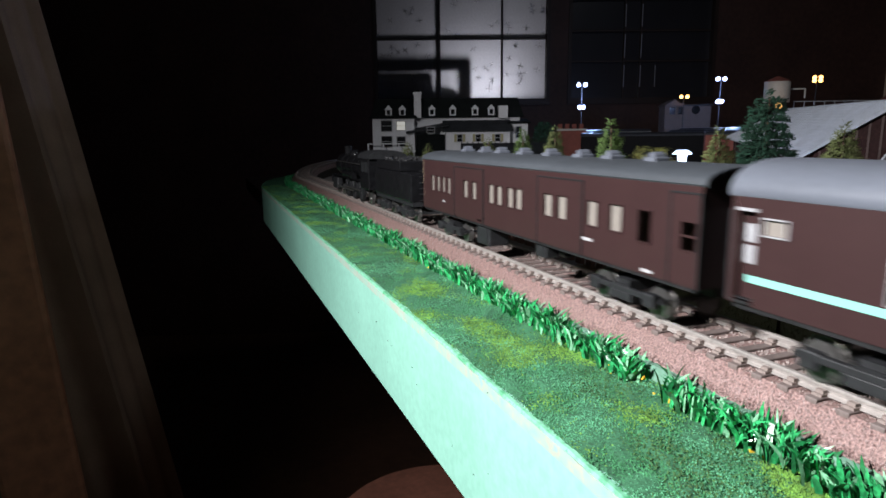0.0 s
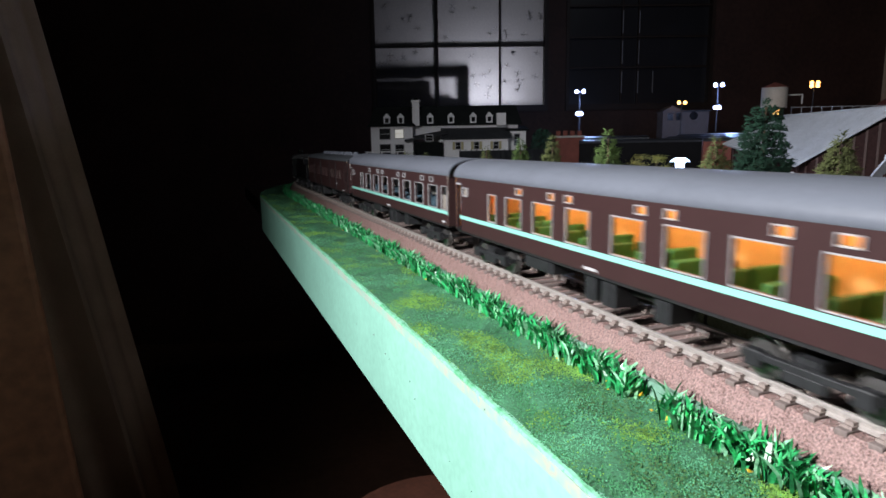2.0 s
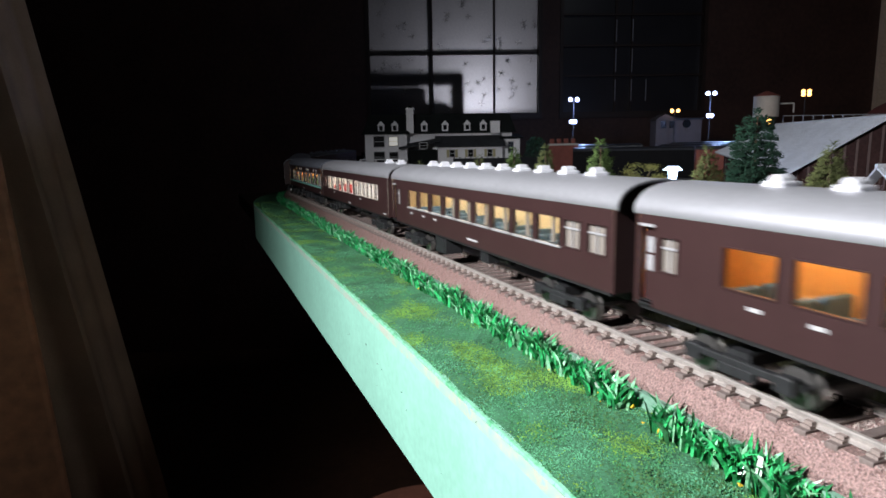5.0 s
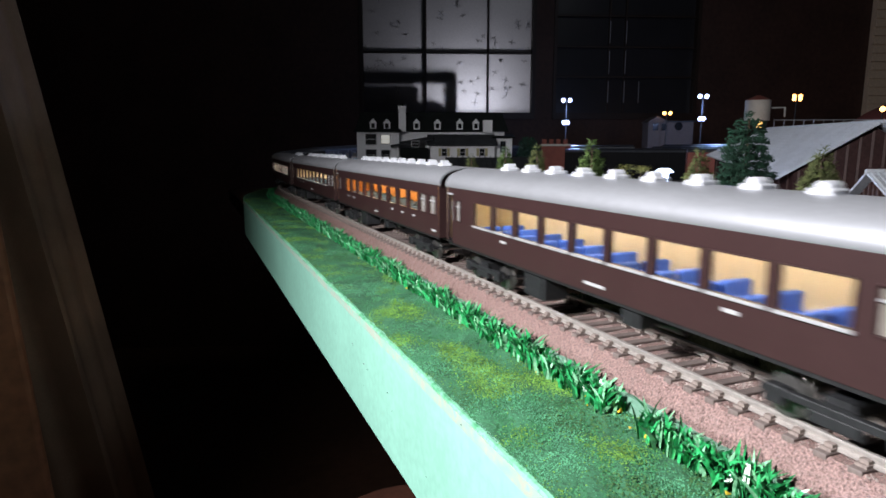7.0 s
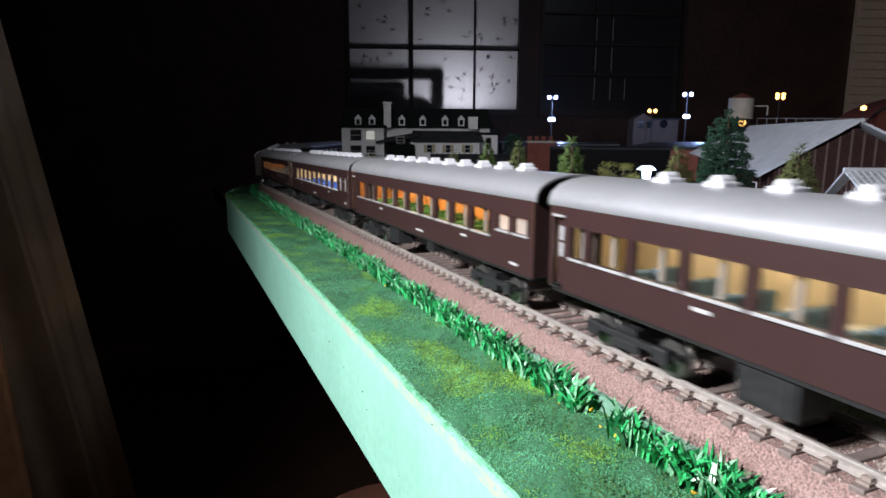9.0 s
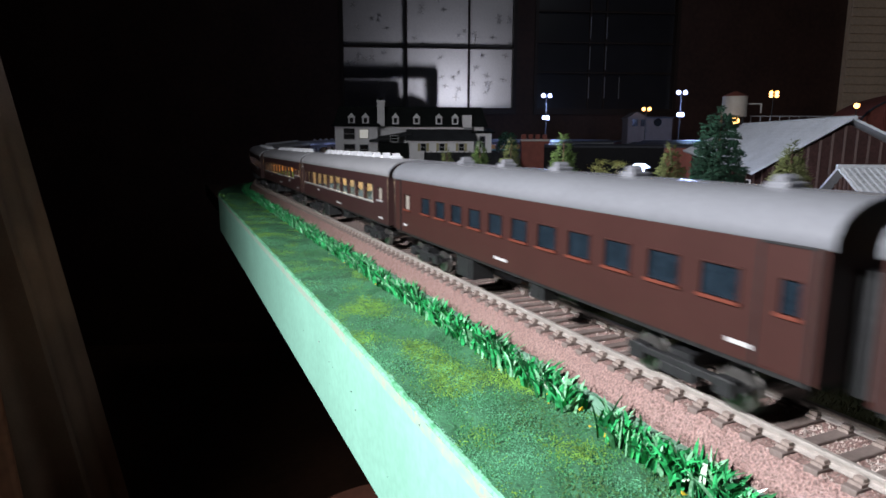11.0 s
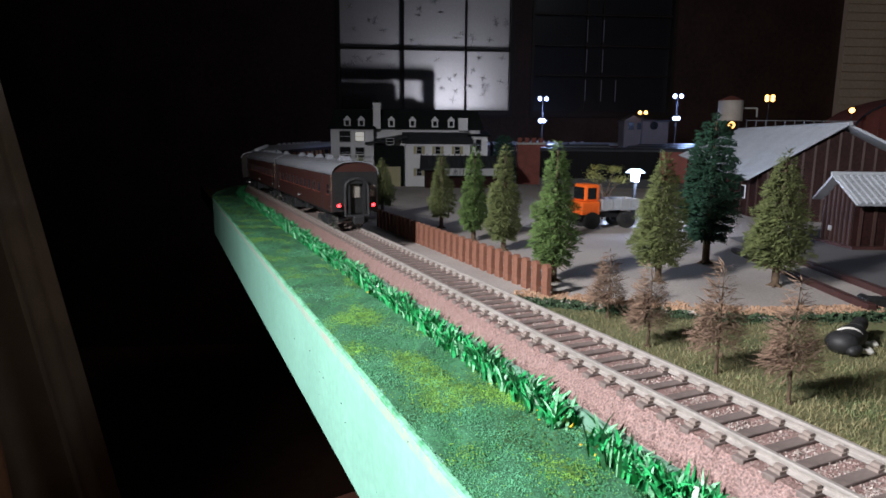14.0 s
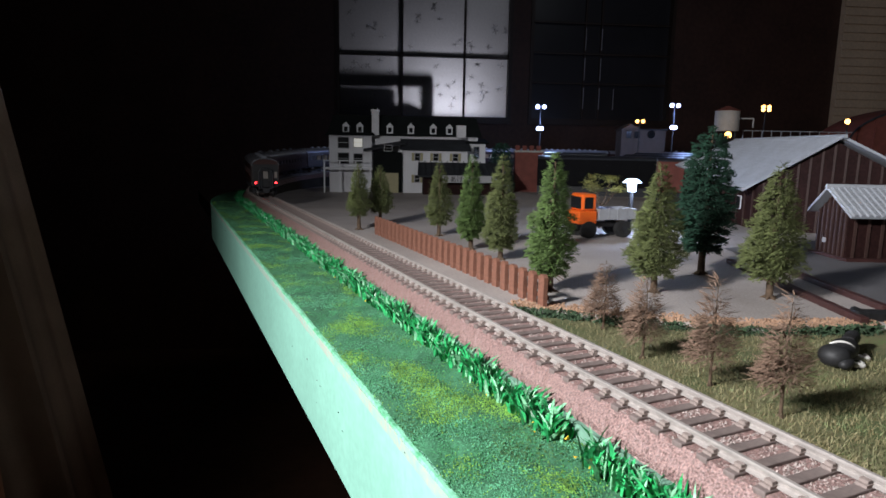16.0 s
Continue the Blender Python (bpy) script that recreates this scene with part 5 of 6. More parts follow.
bmesh.ops.create_uvsphere(bm, u_segments=20, v_segments=12, radius=1, matrix=Matrix.Translation((0.0015, 0, 0.0052)) @ Matrix.Rotation(0.5, 4, "Z") @ Matrix.Diagonal((0.0016, 0.0068, 0.0058, 1)))
smooth(part("white_band", bm, HIDE_WHITE, cw, "white marking over the back"))
for x, y in ((0.010, -0.0075), (-0.004, -0.0085)):
    bm = bmesh.new()
    tube(bm, (x, y + 0.003, 0.0022), (x + 0.004, y - 0.0015, 0.0014), 0.0016, 0.0011, n=8)
    tube(bm, (x + 0.004, y - 0.0015, 0.0014), (x + 0.0085, y + 0.0005, 0.0013), 0.0011, 0.0013, n=8)
    part("leg", bm, HIDE_WHITE, cw, "white folded leg")

# ---- orange truck ----
tk = thing("flatbed_truck", "orange cab truck with grey drop-side bed parked in the yard", "truck", pose(0.276, 0.502, 0, 0, 0, 172) @ Matrix.Scale(1.12, 4))
bm = boxed(0.010, 0.0285, -0.0115, 0.0115, 0.0125, 0.0245, bevel=0.0014)
box(bm, 0.0105, 0.0255, -0.0108, 0.0108, 0.0243, 0.0395, 0.0022)
part("cab", bm, ORANGE, tk)
for sy in (-1, 1):
    part("side_window", boxed(0.0145, 0.0228, min(sy * 0.0107, sy * 0.0112), max(sy * 0.0107, sy * 0.0112), 0.0265, 0.0365, bevel=0.0002), DARKGLASS, tk)
part("windscreen", boxed(0.0254, 0.0258, -0.009, 0.009, 0.0262, 0.0368), DARKGLASS, tk)
part("bumper", boxed(0.0275, 0.0300, -0.0112, 0.0112, 0.0085, 0.0125, bevel=0.0004), BLACK, tk)
part("chassis", boxed(-0.027, 0.0275, -0.0055, 0.0055, 0.0095, 0.0135), BLACK, tk)
bm = boxed(-0.0295, 0.0085, -0.012, 0.012, 0.0165, 0.0185)
for y in (-0.012, 0.0112):
    box(bm, -0.0295, 0.0085, y, y + 0.0008, 0.0185, 0.0262)
for x in (-0.0295, 0.0077):
    box(bm, x, x + 0.0008, -0.0112, 0.0112, 0.0185, 0.0262)
bed = part("bed", bm, BEDGREY, tk)
for k in range(5):
    for y in (-0.0124, 0.012):
        part("stake", boxed(-0.0290 + 0.0090 * k, -0.0280 + 0.0090 * k, y, y + 0.0004, 0.0165, 0.0262), BEDGREY, bed)
wm = bmesh.new()
tube(wm, (0, -0.003, 0), (0, 0.003, 0), 0.0076, n=24)
WHEEL = mesh_of("wheel", wm, TYRE)
rm = bmesh.new()
tube(rm, (0, -0.0033, 0), (0, 0.0033, 0), 0.0036, n=16)
RIMM = mesh_of("rim", rm, GREY_BLACK)
for x in (-0.0175, 0.0180):
    for y in (-0.0095, 0.0095):
        w = part("wheel", WHEEL, None, tk)
        w.location = (x, y, 0.0076)
        part("rim", RIMM, None, w)


# ---- barns ----
def tiled_roof(parent, name, a, b, c, d, cols, rows_, mat, t=0.0022, rib=0.0011):
    """A roof slope with ribbed courses of tiles: a-b the eave, d-c the ridge, seen from outside."""
    a, b, c, d = (Vector(p) for p in (a, b, c, d))
    nrm = (b - a).cross(d - a).normalized()
    if nrm.z < 0:
        nrm = -nrm
    bm = bmesh.new()
    lo = [bm.verts.new(p) for p in (a, b, c, d)]
    hi = [bm.verts.new(p + nrm * t) for p in (a, b, c, d)]
    bm.faces.new(lo)
    bm.faces.new(hi)
    for i in range(4):
        j = (i + 1) % 4
        bm.faces.new((lo[i], lo[j], hi[j], hi[i]))
    for k in range(cols):
        u0, u1 = (k + 0.2) / cols, (k + 0.62) / cols
        for r in range(rows_):
            v0, v1 = r / rows_, (r + 1) / rows_
            q = []
            for u, v, hgt in ((u0, v0, rib * 1.3), (u1, v0, rib * 1.3), (u1, v1, rib * 0.7), (u0, v1, rib * 0.7)):
                p = (a.lerp(b, u)).lerp(d.lerp(c, u), v)
                q.append((p + nrm * t, p + nrm * (t + hgt)))
            vb, vt = [bm.verts.new(x) for x, _ in q], [bm.verts.new(y) for _, y in q]
            bm.faces.new(vt)
            for i in range(4):
                j = (i + 1) % 4
                bm.faces.new((vb[i], vb[j], vt[j], vt[i]))
    bmesh.ops.recalc_face_normals(bm, faces=bm.faces)
    return part(name, bm, mat, parent, "grey ribbed tile roof slope")


# battens paler than the barn's boards
BATTEN = material("paler_batten", (0.052, 0.026, 0.021), 0.65, dark=0.8, light=1.2, scale=60)


def boarded_wall(parent, p, q, z0, za, zb, mat, apex=None, battens=10, t=0.003):
    """An upright wall from p to q with battens; its top runs from za to zb, over apex (share, height) if given."""
    p, q = Vector((*p, 0)), Vector((*q, 0))
    d = (q - p)
    nrm = Vector((d.y, -d.x, 0)).normalized()
    def height(f):
        if apex:
            return za + (apex[1] - za) * f / apex[0] if f < apex[0] else apex[1] + (zb - apex[1]) * (f - apex[0]) / (1 - apex[0])
        return za + (zb - za) * f
    fs = [0, apex[0], 1] if apex else [0, 1]
    bm = bmesh.new()
    ring = [(0, z0), (1, z0)] + [(f, height(f)) for f in fs[::-1]]
    o = [bm.verts.new(p + d * f + Vector((0, 0, z))) for f, z in ring]
    i_ = [bm.verts.new(p + d * f + Vector((0, 0, z)) - nrm * t) for f, z in ring]
    bm.faces.new(o)
    bm.faces.new(i_)
    for k in range(len(ring)):
        j = (k + 1) % len(ring)
        bm.faces.new((o[k], o[j], i_[j], i_[k]))
    bmesh.ops.recalc_face_normals(bm, faces=bm.faces)
    w = part("wall", bm, mat, parent)
    for k in range(battens):
        f = (k + 0.5) / battens
        c = p + d * f + nrm * 0.0006
        e = d.normalized() * 0.0011
        bm = bmesh.new()
        zt = height(f) - 0.0006
        vs = [bm.verts.new(c + s * e + Vector((0, 0, z)) + nrm * k2) for k2 in (-0.0006, 0.0006) for s, z in ((-1, z0), (1, z0), (1, zt), (-1, zt))]
        for fc in ((0, 1, 2, 3), (4, 5, 6, 7), (0, 1, 5, 4), (1, 2, 6, 5), (2, 3, 7, 6), (3, 0, 4, 7)):
            bm.faces.new([vs[n_] for n_ in fc])
        bmesh.ops.recalc_face_normals(bm, faces=bm.faces)
        part("batten", bm, BATTEN if mat is BARN else mat, w)
    return w


bn = thing("barn", "dark brown boarded barn with a grey tiled gable roof", "barn")
RN, RF = (0.531, 0.428, 0.1044), (0.650, 0.667, 0.1044)
LN, LF = (0.477, 0.502, 0.0437), (0.592, 0.722, 0.0662)
RNR, RFR = (0.596, 0.354, 0.0511), (0.708, 0.612, 0.0662)
tiled_roof(bn, "roof_slope", LN, LF, RF, RN, 42, 16, TILE)
tiled_roof(bn, "roof_slope", RFR, RNR, RN, RF, 42, 16, TILE)
bm = bmesh.new()
tube(bm, (RN[0] - 0.002, RN[1] - 0.004, 0.1064), (RF[0], RF[1], 0.1064), 0.0022, n=10)
part("ridge", bm, TILE, bn)
gl_, gr_ = (0.492, 0.494), (0.587, 0.373)
boarded_wall(bn, gl_, gr_, 0.0, 0.0510, 0.0540, BARN, (0.47, 0.1010), 14)
boarded_wall(bn, (0.602, 0.715), gl_, 0.0, 0.0690, 0.0500, BARN, None, 12)
boarded_wall(bn, gr_, (0.698, 0.616), 0.0, 0.0540, 0.0690, BARN, None, 12)
boarded_wall(bn, (0.698, 0.616), (0.602, 0.715), 0.0, 0.0690, 0.0690, BARN, (0.5, 0.1010), 8)
w = part("window", boxed(-0.006, 0.006, -0.0008, 0.0008, 0.020, 0.036), HOUSE_WHITE, bn, "pale barred window")
w.matrix_local = pose(0.512, 0.535, 0.0, 0, 0, 63.5)
for k in range(3):
    g = part("pane", boxed(-0.0052 + 0.0036 * k, -0.0022 + 0.0036 * k, -0.0012, 0.0012, 0.0208, 0.0352), DARKGLASS, w)

sh = thing("shed", "small dark brown shed with a grey tiled roof and plinth", "shed")
G0, G1 = (0.393, 0.352), (0.374, 0.313)
ax = Vector((0.90, -0.44, 0)) * 0.13
def along(p, k=1.0):
    return (p[0] + ax.x * k, p[1] + ax.y * k)
boarded_wall(sh, G0, G1, 0.0035, 0.0385, 0.0385, BARN, (0.5, 0.0560), 7)
boarded_wall(sh, G1, along(G1), 0.0035, 0.0385, 0.0385, BARN, None, 12)
boarded_wall(sh, along(G1), along(G0), 0.0035, 0.0385, 0.0385, BARN, (0.5, 0.056), 7)
boarded_wall(sh, along(G0), G0, 0.0035, 0.0385, 0.0385, BARN, None, 12)
bm = bmesh.new()
cs = [(G0[0] - 0.003, G0[1] + 0.004), (G1[0] - 0.004, G1[1] - 0.004), along((G1[0], G1[1] - 0.004)), along((G0[0], G0[1] + 0.004))]
lo = [bm.verts.new((x, y, 0.0)) for x, y in cs]
hi = [bm.verts.new((x, y, 0.0036)) for x, y in cs]
bm.faces.new(lo)
bm.faces.new(hi)
for i in range(4):
    bm.faces.new((lo[i], lo[(i + 1) % 4], hi[(i + 1) % 4], hi[i]))
part("plinth", bm, MAROON_BEAM, sh)
mid = ((G0[0] + G1[0]) / 2, (G0[1] + G1[1]) / 2)
oa = (-0.06 * 0.9 * 0.13, 0.06 * 0.44 * 0.13)
e0, e1, rd = (G0[0] + 0.004 + oa[0], G0[1] + 0.008), (G1[0] - 0.004 + oa[0], G1[1] - 0.008), (mid[0] + oa[0], mid[1] + oa[1])
tiled_roof(sh, "roof_slope", (*along(e1), 0.0370), (*e1, 0.0370), (*rd, 0.0580), (*along(rd), 0.0580), 24, 8, TILE, 0.0018, 0.0014)
tiled_roof(sh, "roof_slope", (*e0, 0.0370), (*along(e0), 0.0370), (*along(rd), 0.0580), (*rd, 0.0580), 24, 8, TILE, 0.0018, 0.0014)
bm = bmesh.new()
tube(bm, (rd[0] - 0.001, rd[1], 0.0605), (*along(rd), 0.0605), 0.0019, n=10)
part("ridge", bm, TILE, sh)
nb = part("notice", boxed(-0.0022, 0.0022, -0.0004, 0.0004, 0.0125, 0.0165), WHITE, sh, "small white notice on the boards")
nb.matrix_local = pose(0.3855, 0.3395, 0, 0, 0, 64)

# ---- mushroom lamp ----
ml = thing("mushroom_lamp", "lit white mushroom-shaped yard lamp on a dark post", "lamp", pose(0.331, 0.521, 0))
bm = bmesh.new()
tube(bm, (0, 0, 0), (0, 0, 0.046), 0.0024, n=12)
part("post", bm, BLACK, ml)
bm = bmesh.new()
tube(bm, (0, 0, 0.044), (0, 0, 0.054), 0.0042, 0.0050, n=20)
part("globe", bm, LAMP_WHITE, ml, "glowing white globe")
bm = bmesh.new()
tube(bm, (0, 0, 0.0535), (0, 0, 0.0575), 0.0105, 0.0055, n=24)
part("cap", bm, LAMP_WHITE, ml, "glowing white cap")


# ---- tall lamps ----
def flood_mast(x, y, z1, z2, led, label, turn=-25, heads=4, low=True, group="floodlight masts"):
    f = thing("floodlight_mast", label, "lamp", pose(x, y, 0, 0, 0, turn), group)
    bm = bmesh.new()
    tube(bm, (0, 0, 0), (0, 0, z1 + 0.004), 0.0022, 0.0014, n=8)
    for k in range(9):
        box(bm, -0.0035, 0.0035, -0.0005, 0.0005, z1 * (0.25 + 0.08 * k), z1 * (0.25 + 0.08 * k) + 0.0009)
    part("mast", bm, GREY_BLACK, f)
    hm = bmesh.new()
    bmesh.ops.create_uvsphere(hm, u_segments=12, v_segments=8, radius=0.0054)
    hm = mesh_of("lamp_head", hm, led)
    spots = [(-0.0085, z1), (0.0085, z1)] + ([(-0.0085, z1 - 0.009), (0.0085, z1 - 0.009)] if heads == 4 else [])
    if low:
        spots += [(-0.005, z2), (0.004, z2)]
    for px, pz in spots:
        h_ = part("lamp_head", hm, None, f, "glowing lamp head")
        h_.location = (px, -0.004, pz)
    part("crossarm", boxed(-0.012, 0.012, -0.001, 0.001, z1 - 0.003, z1 - 0.0015), GREY_BLACK, f)
    return f


flood_mast(0.775, 1.388, 0.199, 0.143, COOL_LED, "tall mast with glowing cool white floodlights", heads=2)
flood_mast(1.093, 1.245, 0.208, 0.152, COOL_LED, "tall mast with small glowing white floodlights", heads=2)
flood_mast(1.15, 1.436, 0.176, 0, AMBER_LED, "short mast with two amber lamps", heads=2, low=False)
flood_mast(1.488, 1.29, 0.224, 0, AMBER_LED, "mast with four amber lamps", heads=4, low=False)


def amber_post(x, y, z):
    a = thing("amber_lamp", "round glowing amber lamp on a thin post", "lamp", pose(x, y, 0), "amber lamps")
    bm = bmesh.new()
    tube(bm, (0, 0, 0), (0, 0, z), 0.0014, n=8)
    part("post", bm, GREY_BLACK, a)
    bm = bmesh.new()
    bmesh.ops.create_uvsphere(bm, u_segments=14, v_segments=10, radius=0.0065, matrix=Matrix.Translation((0, 0, z)))
    part("globe", bm, AMBER_LED, a, "glowing amber globe")


amber_post(1.395, 0.985, 0.169)
amber_post(0.868, 0.872, 0.122)

# ---- water tank ----
wt = thing("water_tank", "round pale water tank with a red-brown lid on legs", "water tank", pose(0.922, 0.925, 0))
bm = bmesh.new()
tube(bm, (0, 0, 0.132), (0, 0, 0.172), 0.0235, n=28)
for k in range(4):
    tube(bm, (0, 0, 0.137 + 0.010 * k), (0, 0, 0.1385 + 0.010 * k), 0.0238, n=28)
smooth(part("tank", bm, TANKWHITE, wt))
bm = bmesh.new()
tube(bm, (0, 0, 0.172), (0, 0, 0.182), 0.0255, 0.003, n=28)
part("lid", bm, BRICK, wt, "red-brown conical lid")
for k in range(4):
    a = math.pi / 4 + math.pi * k / 2
    bm = bmesh.new()
    tube(bm, (0.019 * math.cos(a), 0.019 * math.sin(a), 0), (0.017 * math.cos(a), 0.017 * math.sin(a), 0.132), 0.0022, n=8)
    part("leg", bm, GREY_BLACK, wt)
bm = bmesh.new()
tube(bm, (0.0235, 0, 0.158), (0.052, -0.02, 0.158), 0.0016, n=8)
tube(bm, (0.052, -0.02, 0.158), (0.052, -0.02, 0.140), 0.0016, n=8)
part("spout", bm, TANKWHITE, wt)

# ---- signal house ----
SIGNAL_PAINT = material("signal_house_paint", (0.085, 0.068, 0.062), 0.7, dark=0.85, light=1.1, scale=60)
sg = thing("signal_house", "pale two-storey signal house with a round clock", "house", pose(1.185, 1.455, 0, 0, 0, -24))
part("wall", boxed(-0.066, 0.066, 0, 0.06, 0, 0.152), SIGNAL_PAINT, sg)
part("roof", boxed(-0.010, 0.072, -0.006, 0.066, 0.152, 0.156, bevel=0.001), GREYROOF, sg)
bm = bmesh.new()
v = [bm.verts.new(p) for p in ((-0.072, -0.008, 0.152), (-0.010, -0.008, 0.152), (-0.041, -0.008, 0.170), (-0.072, 0.066, 0.152), (-0.010, 0.066, 0.152), (-0.041, 0.066, 0.170))]
for fc in ((0, 1, 2), (3, 4, 5), (0, 2, 5, 3), (1, 2, 5, 4), (0, 1, 4, 3)):
    bm.faces.new([v[i] for i in fc])
part("gable", bm, SIGNAL_PAINT, sg, "pale gabled roof front")
for x in (-0.045, -0.02):
    part("window", boxed(x - 0.008, x + 0.008, -0.001, 0.001, 0.128, 0.148), DARKGLASS, sg)
bm = bmesh.new()
tube(bm, (0.022, -0.002, 0.140), (0.022, 0.0, 0.140), 0.012, n=24)
part("clock", bm, DARKGLASS, sg)


# ---- rolling stock in the far yard ----
def parked_wagon(label, x, y, length, h, mat, turn):
    w = thing("parked_wagon", label, "rail wagon", pose(x, y, 0, 0, 0, turn), "wagons in the yard")
    bm = boxed(-length / 2, length / 2, -0.018, 0.018, 0.018, h, bevel=0.0015)
    bd_ = part("body", bm, mat, w)
    me = mesh_of("rib", boxed(-0.001, 0.001, -0.0186, 0.0186, 0.02, h - 0.003), mat)
    for k in range(8):
        part("rib", me, None, bd_).location.x = -length / 2 + length * (k + 0.5) / 8
    bm = bmesh.new()
    prof = roof_profile(8, 0.0185, h - 0.001, h + 0.006)
    a = [bm.verts.new((-length / 2, px, z)) for px, z in prof]
    b = [bm.verts.new((length / 2, px, z)) for px, z in prof]
    for i in range(8):
        bm.faces.new((a[i], a[i + 1], b[i + 1], b[i]))
    bm.faces.new(a)
    bm.faces.new(b)
    part("roof", bm, WAGON_ROOF, w)
    part("underframe", boxed(-length / 2, length / 2, -0.012, 0.012, 0.0, 0.018), BLACK, w)


BLUEBLACK = material("blue_black_paint", (0.006, 0.007, 0.013), 0.5, dark=0.8, light=1.3, scale=60, shine=0.10)
COAL_BLACK = material("coal_black_paint", (0.005, 0.005, 0.006), 0.6, dark=0.8, light=1.3, scale=60, shine=0.08)
WAGON_ROOF = material("dark_wagon_roof", (0.030, 0.032, 0.040), 0.35, dark=0.8, light=1.2, scale=60)
for lab, x, y, L, h, m, a in (
        ("dark blue-black wagon parked in the yard", 0.700, 1.150, 0.16, 0.078, BLUEBLACK, -26),
        ("black tank locomotive body parked in the yard", 0.800, 1.000, 0.14, 0.072, COAL_BLACK, -62),
        ("black covered wagon parked in the yard", 0.860, 1.040, 0.15, 0.076, COAL_BLACK, -64),
        ("dark wagon parked beyond the barn", 0.930, 1.080, 0.16, 0.080, BLUEBLACK, -64),
        ("brick red covered wagon parked in the yard", 0.700, 0.815, 0.085, 0.072, BRICK, -40),
        ("long black coach standing in the yard", 0.655, 0.985, 0.24, 0.071, COAL_BLACK, -38)):
    parked_wagon(lab, x, y, L, h, m, a)

# ---- brick shed beside the house ----
bk = thing("brick_shed", "small red brick shed with four squat chimneys", "shed", pose(0.575, 1.120, 0, 0, 0, -28))
part("wall", boxed(-0.029, 0.029, -0.018, 0.018, 0, 0.082), BRICK, bk)
part("ledge", boxed(-0.031, 0.031, -0.020, 0.020, 0.082, 0.086, bevel=0.0006), TANKWHITE, bk, "pale stone ledge")
for k in range(4):
    part("chimney", boxed(-0.028 + 0.0145 * k, -0.019 + 0.0145 * k, -0.012, 0.004, 0.086, 0.096, bevel=0.0006), BRICK, bk)

# ---- round engine house and its railing ----
rh = thing("engine_house", "dark red brick engine house with an arched roof", "building", pose(1.62, 1.03, 0, 0, 0, -32))
arch = [(0.21 - 0.297 * math.cos(math.pi * i / 24), 0.118 + 0.112 * math.sin(math.pi * i / 24)) for i in range(25)]
bm = bmesh.new()
ring = [(arch[0][0], 0.0)] + arch + [(arch[-1][0], 0.0)]
a = [bm.verts.new((x, 0.0, z)) for x, z in ring]
b = [bm.verts.new((x, 0.20, z)) for x, z in ring]
bm.faces.new(a)
bm.faces.new(b)
for i in range(len(ring)):
    j = (i + 1) % len(ring)
    bm.faces.new((a[i], a[j], b[j], b[i]))
bmesh.ops.recalc_face_normals(bm, faces=bm.faces)
part("wall", bm, BRICK, rh)
bm = bmesh.new()
for (x0, z0), (x1, z1) in zip(arch, arch[1:]):
    tube(bm, (x0, -0.003, z0 + 0.001), (x1, -0.003, z1 + 0.001), 0.0028, n=6)
part("roof_edge", bm, GREYROOF, rh, "dark arched roof edge")
for k in range(14):
    x = -0.065 + 0.042 * k
    if x < 0.49:
        zt = 0.118 + 0.112 * math.sqrt(max(0.0, 1 - ((0.21 - x) / 0.297) ** 2)) - 0.003
        part("pilaster", boxed(x - 0.0016, x + 0.0016, -0.003, 0.0, 0.0, zt), BRICK, rh)
for k in range(6):
    x = -0.068 + 0.044 * k
    bm = boxed(x - 0.011, x + 0.011, -0.004, -0.0032, 0.04, 0.088)
    tube(bm, (x, -0.0042, 0.088), (x, -0.0032, 0.088), 0.011, n=20)
    part("window", bm, TANKWHITE, rh, "pale arched window")
vd = thing("footbridge", "long grey footbridge with a thin railing", "bridge", pose(1.080, 0.903, 0, 0, 0, -24))
part("deck", boxed(-0.105, 0.125, -0.015, 0.015, 0.112, 0.118), GREY_BLACK, vd)
for x in (-0.09, 0.0, 0.1):
    part("pier", boxed(x - 0.004, x + 0.004, -0.010, 0.010, 0, 0.112), GREY_BLACK, vd)
for k in range(12):
    part("railing_post", boxed(-0.1045 + 0.02 * k, -0.1030 + 0.02 * k, -0.0150, -0.0138, 0.118, 0.134), BEDGREY, vd)
part("handrail", boxed(-0.105, 0.125, -0.0152, -0.0136, 0.134, 0.1355), BEDGREY, vd)

# ---- the white house ----
ho = thing("country_house", "white country house with black slate roof, dormers and shop", "house", pose(0.34, 1.13, 0, 0, 0, -19))


def house_block(x0, x1, y0, y1, z1, mat=HOUSE_WHITE):
    w = part("wall", boxed(x0, x1, y0, y1, 0, z1), mat, ho)
    me = mesh_of("clapboard", boxed(x0 - 0.0004, x1 + 0.0004, y0 - 0.0006, y0, 0.0, 0.0024), mat)
    z = 0.006
    while z < z1 - 0.002:
        part("clapboard", me, None, w).location.z = z
        z += 0.0036
    return w


